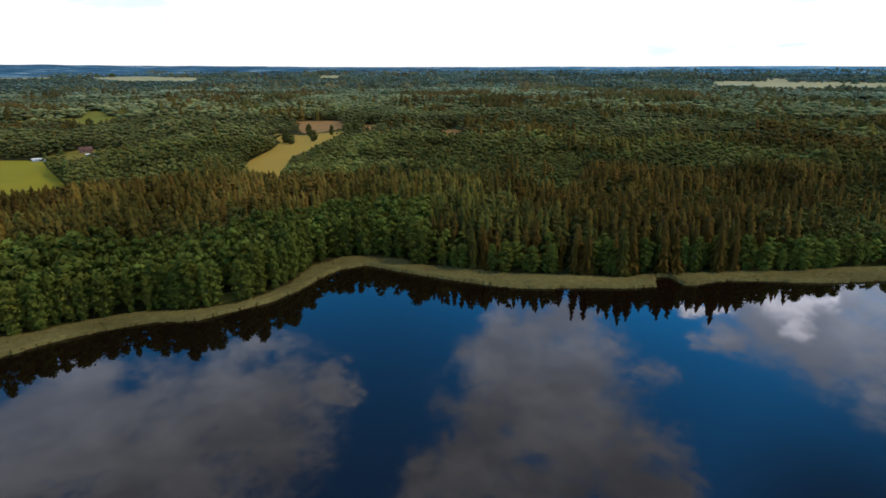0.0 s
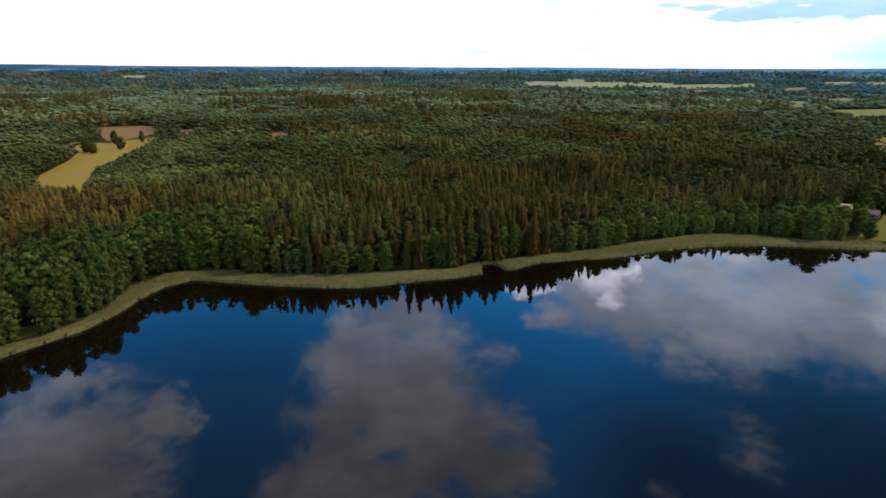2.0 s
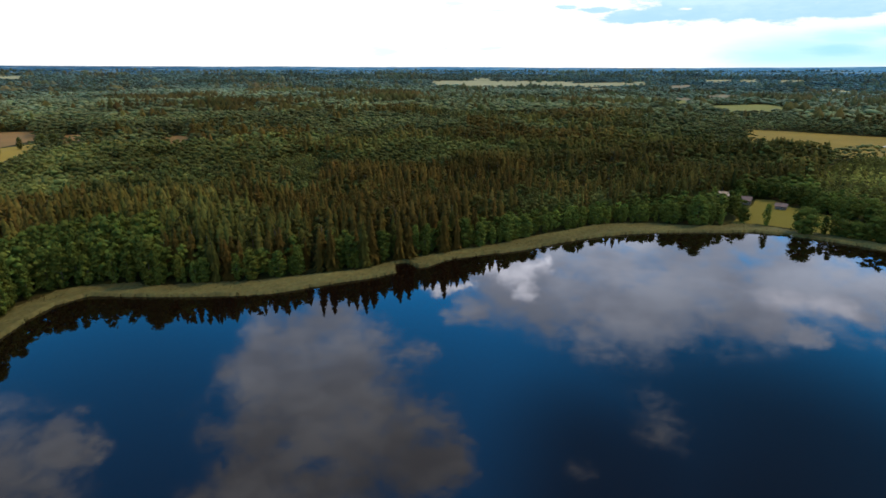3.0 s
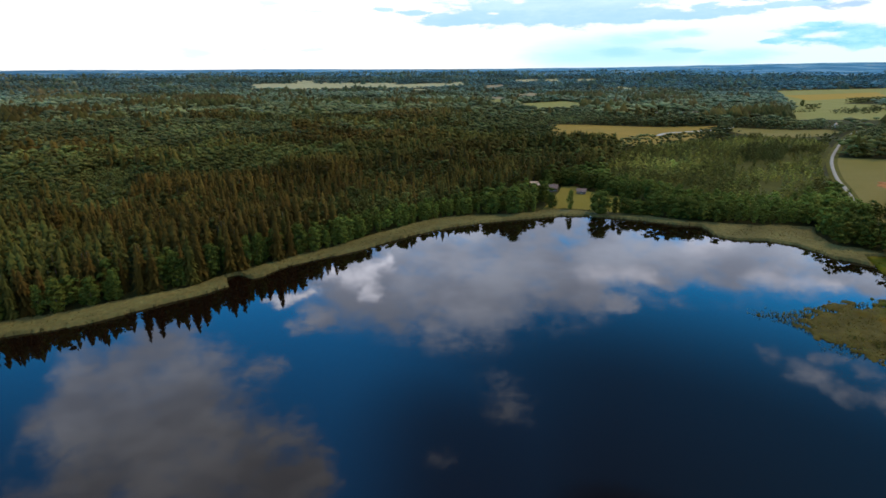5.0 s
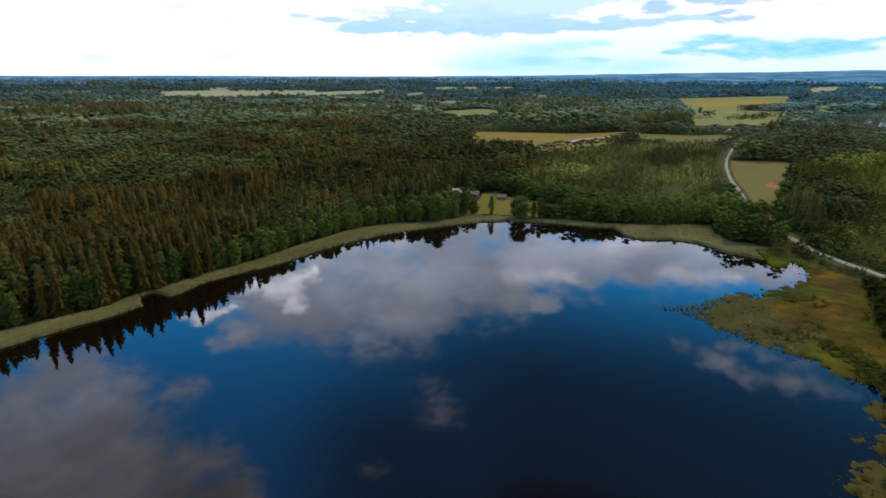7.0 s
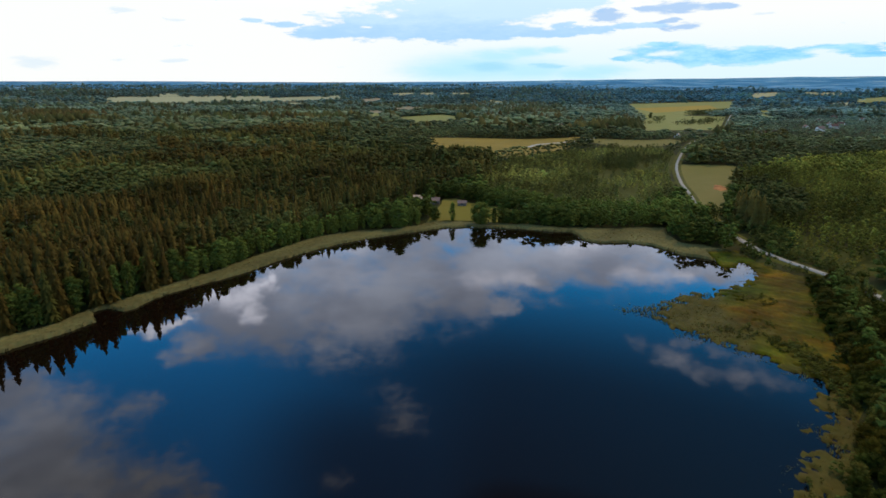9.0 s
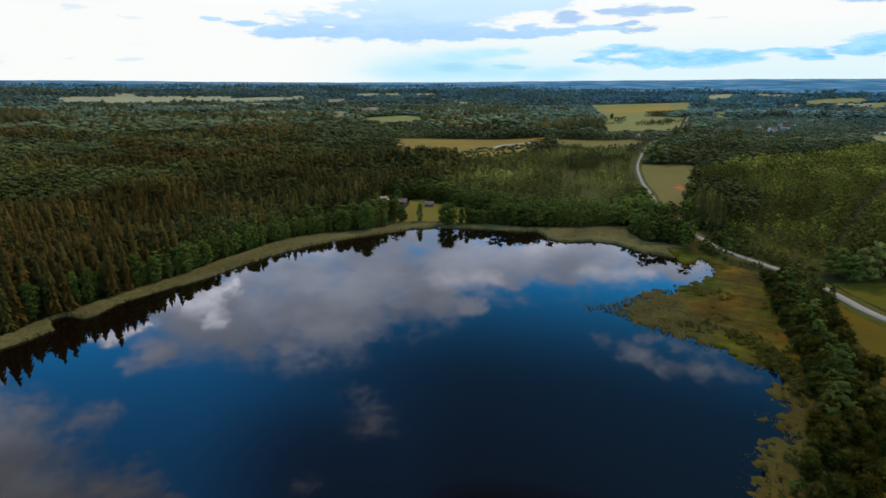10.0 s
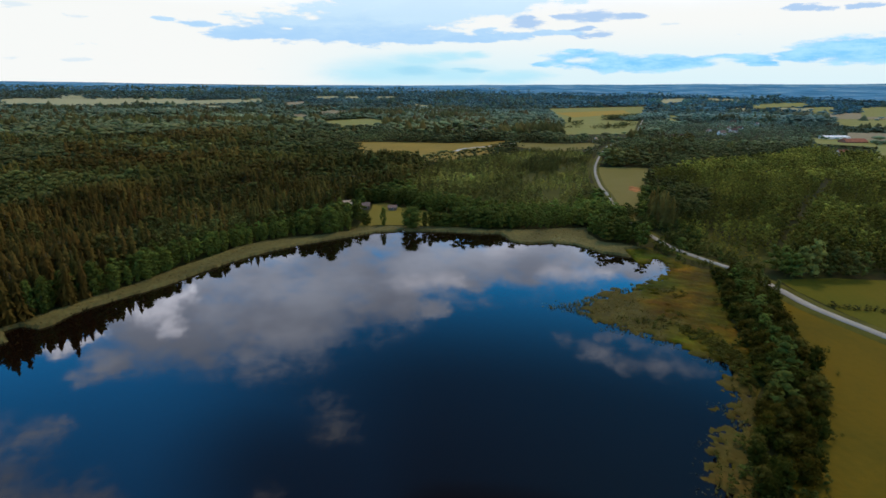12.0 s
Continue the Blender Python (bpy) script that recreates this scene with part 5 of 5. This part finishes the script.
house(-356, 521, 20, 13, 4, 2.4, 0.5, WALL_WHITE, WALL_WHITE, "long low white shed in the farmyard", 2, False, "shed", "shed")
for x, y, turn, wall, roof, text in (
    (1415, 103, 20, WALL_WHITE, ROOF_GREY, "white village house with a grey roof"), (1436, 84, 70, WALL_WHITE, ROOF_DULL, "white village house with an old red roof"),
    (1465, 96, 15, WALL_BRICK, ROOF_RED, "brick village house with a red roof"), (1508, 130, 40, WALL_BRICK, ROOF_DULL, "brick village house with an old red roof"),
    (1296, 129, 30, WALL_WHITE, ROOF_GREY, "white village house with a grey roof"), (922, 34, 10, WALL_WHITE, ROOF_GREY, "white house with a grey roof among trees"),
    (935, 20, 80, WALL_WOOD, ROOF_GREY, "weathered wooden house among trees"), (1102, 166, 20, WALL_BRICK, ROOF_DULL, "brick house with an old red roof by the road"),
    (1114, 150, 60, WALL_WOOD, ROOF_DULL, "wooden house with an old red roof"), (950, 262, 10, WALL_WHITE, ROOF_TAN, "small white house beside the road"),
    (2168, 432, 10, WALL_WHITE, ROOF_GREY, "white farmhouse by the far fields"), (1972, 372, 50, WALL_WHITE, ROOF_GREY, "white farmhouse by the road"),
    (1640, 60, 30, WALL_WHITE, ROOF_GREY, "white village house with a grey roof"), (1700, 120, 60, WALL_BRICK, ROOF_DULL, "brick village house with an old red roof"),
    (960, 546, 20, WALL_WHITE, ROOF_GREY, "white farmhouse beyond the meadow"), (964, 528, 60, WALL_WHITE, ROOF_GREY, "white farmhouse beyond the meadow"), (994, 512, 30, WALL_WOOD, ROOF_GREY, "weathered farm building beyond the meadow"), (1018, 503, 60, WALL_BRICK, ROOF_TAN, "pale-roofed farm building beyond the meadow"),
    (2080, 2280, 20, WALL_WHITE, ROOF_GREY, "white farmhouse in distant fields"), (1560, 2700, 20, WALL_WHITE, ROOF_GREY, "white farmhouse in distant fields"),
):
    house(x, y, turn, 12, 8, 3.4, 3.4, wall, roof, text, 4)
house(1230, -83, -52, 46, 18, 7.5, 2.0, HALL_WHITE, HALL_WHITE, "long white factory hall at the village", 10, False, "factory_hall", "factory")
house(1160, -106, -52, 40, 18, 6.0, 4.5, WALL_BRICK, ROOF_RED, "factory hall with an orange-red roof", 8, False, "factory_hall", "factory")
house(963, -82, -50, 16, 9, 4.2, 3.5, HALL_WHITE, ROOF_RED, "white house with a red roof near the factory", 4)
house(1337, 88, -50, 15, 9, 4.2, 3.6, WALL_WHITE, ROOF_DULL, "white house with an old red roof among trees", 4)
house(1250, 101, -40, 14, 9, 4.2, 4.2, HALL_WHITE, ROOF_GREY, "white house with a brown roof among trees", 4)


def soil_heap(x, y, rx, ry, h):
    """Low uneven spread of dug soil."""
    n, k, v, t = 14, 30, [(0, 0, h)], []
    for i in range(1, n + 1):
        for j in range(k):
            q = j * 6.2832 / k
            s = i / n * (1 + 0.28 * math.sin(3 * q + 1) + 0.16 * math.sin(5 * q) + 0.1 * math.sin(9 * q + 2))
            z = h * max(0.0, 1 - (i / n) ** 2) * (0.7 + 0.5 * noise.noise((s * 4 * math.cos(q), s * 4 * math.sin(q), 3.0)))
            v.append((rx * s * math.cos(q), ry * s * math.sin(q), z - (0.2 if i == n else 0)))
    t += [(0, 1 + j, 1 + (j + 1) % k, 1 + (j + 1) % k) for j in range(k)]
    faces = [f[:3] for f in t] + [(1 + (i - 1) * k + j, 1 + i * k + j, 1 + i * k + (j + 1) % k, 1 + (i - 1) * k + (j + 1) % k) for i in range(1, n) for j in range(k)]
    me = bpy.data.meshes.new("soil_heap")
    me.from_pydata(v, [], faces)
    me.materials.append(SOIL)
    ob = tagged(new("soil_heap", me), "low heap of orange dug soil on the field", "soil heap")
    ob.matrix_basis = pose(x, y, 0.75, 0, 0, 25)
    return ob


soil_heap(513, 92, 12, 8, 1.6)


def jetty():
    """Plank jetty on posts, at the homestead shore."""
    root = tagged(new("jetty"), "small grey plank jetty at the homestead shore", "jetty")
    root.matrix_basis = pose(279, 180, 0.0, 0, 0, 118)
    for i in range(16):
        bm = bmesh.new()
        box(bm, i * 0.5 - 1.5, -0.8, 0.5, i * 0.5 - 1.04, 0.8, 0.55)
        part("plank", bm, TIMBER, root)
    for i in range(4):
        for s in (-1, 1):
            bm = bmesh.new()
            bmesh.ops.create_cone(bm, cap_ends=True, segments=8, radius1=0.08, radius2=0.07, depth=2.4, matrix=Matrix.Translation((i * 2.1 - 1.0, s * 0.7, -0.5)))
            part("post", bm, TIMBER, root)
    return root


def rowing_boat(x, y, turn):
    """Clinker boat: curved hull, thwarts."""
    root = tagged(new("rowing_boat"), "white rowing boat moored at the jetty", "boat")
    root.matrix_basis = pose(x, y, -0.08, 0, 0, turn)
    bm = bmesh.new()
    rings = []
    for i in range(11):
        s = i / 10
        w = 0.75 * math.sin(math.pi * (0.12 + 0.88 * s) ** 0.8) + 0.04
        sheer = 0.45 + 0.25 * (2 * s - 1) ** 2
        rings.append([bm.verts.new((4.2 * s - 2.1, w * math.sin(q), sheer * (1 - math.cos(q)) if abs(q) < 1.5 else sheer)) for q in np.linspace(-1.57, 1.57, 9)])
    for a, b in zip(rings[:-1], rings[1:]):
        for i in range(8):
            bm.faces.new((a[i], b[i], b[i + 1], a[i + 1]))
    bmesh.ops.solidify(bm, geom=bm.faces[:], thickness=0.04)
    part("hull", bm, BOAT_PAINT, root)
    for cx in (-0.9, 0.3, 1.2):
        bm = bmesh.new()
        box(bm, cx - 0.13, -0.6, 0.33, cx + 0.13, 0.6, 0.37)
        part("thwart", bm, TIMBER, root)
    return root


jetty()
rowing_boat(276.5, 180.5, 60)


# ---- distant uplands closing the view ----
def uplands():
    m, g, b = material("haze_tinted_upland", 0.95)
    b.inputs["Specular IOR Level"].default_value = 0.0
    p = world_at(g)
    st = g.node("ShaderNodeMapping")
    g.put(st.inputs["Vector"], p)
    st.inputs["Scale"].default_value = (0.005, 0.005, 0.22)
    f = g.noise(st.outputs[0], 1.0, 4.0, 0.6).outputs["Fac"]
    across = g.node("ShaderNodeSeparateXYZ")
    g.put(across.inputs[0], p)
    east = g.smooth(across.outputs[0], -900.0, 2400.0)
    # distance haze is painted as blue base colour, lighter towards the east
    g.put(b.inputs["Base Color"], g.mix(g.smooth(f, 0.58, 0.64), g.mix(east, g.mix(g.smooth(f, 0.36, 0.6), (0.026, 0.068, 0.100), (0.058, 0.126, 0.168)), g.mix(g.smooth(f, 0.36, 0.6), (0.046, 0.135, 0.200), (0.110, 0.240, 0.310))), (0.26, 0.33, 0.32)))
    turns = np.radians(np.arange(0, 360, 0.5))
    ring = []
    bearing = (np.degrees(turns) + 180) % 360 - 180
    crest = np.interp(bearing, (-180, -40, -30, -18, 0, 14, 27, 40, 52, 66, 80, 90, 96, 130, 180), (100, 108, 94, 84, 76, 74, 74, 70, 74, 91, 112, 119, 125, 110, 100))
    for r, share in ((3850, 0.0), (4100, 0.3), (4350, 0.55), (4600, 0.8), (4900, 1.0)):
        q = np.c_[r * np.sin(turns), r * np.cos(turns)]
        ring.append(np.c_[q, (1 - share) * levels(3850) + share * crest + 3.0 + (2.0 * patch(q, 700.0, 2) + 1.2 * patch(q, 160.0, 5)) * share])
    ring.append(ring[-1] * (1.002, 1.002, 0) + (0, 0, -20))
    k = len(turns)
    quads = [[r * k + i, r * k + (i + 1) % k, (r + 1) * k + (i + 1) % k, (r + 1) * k + i] for r in range(5) for i in range(k)]
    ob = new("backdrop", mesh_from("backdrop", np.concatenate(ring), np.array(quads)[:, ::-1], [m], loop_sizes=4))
    return tagged(ob, "wooded uplands along the horizon, blue haze in their colour", "hills", kind="structure")


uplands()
sheet("clearing", [(-93, 184), (-88, 181), (-84, 184), (-83, 190), (-87, 193), (-92, 190)], LAWN, 0.1, "small bright grassy clearing at the shore", "clearing", 1)
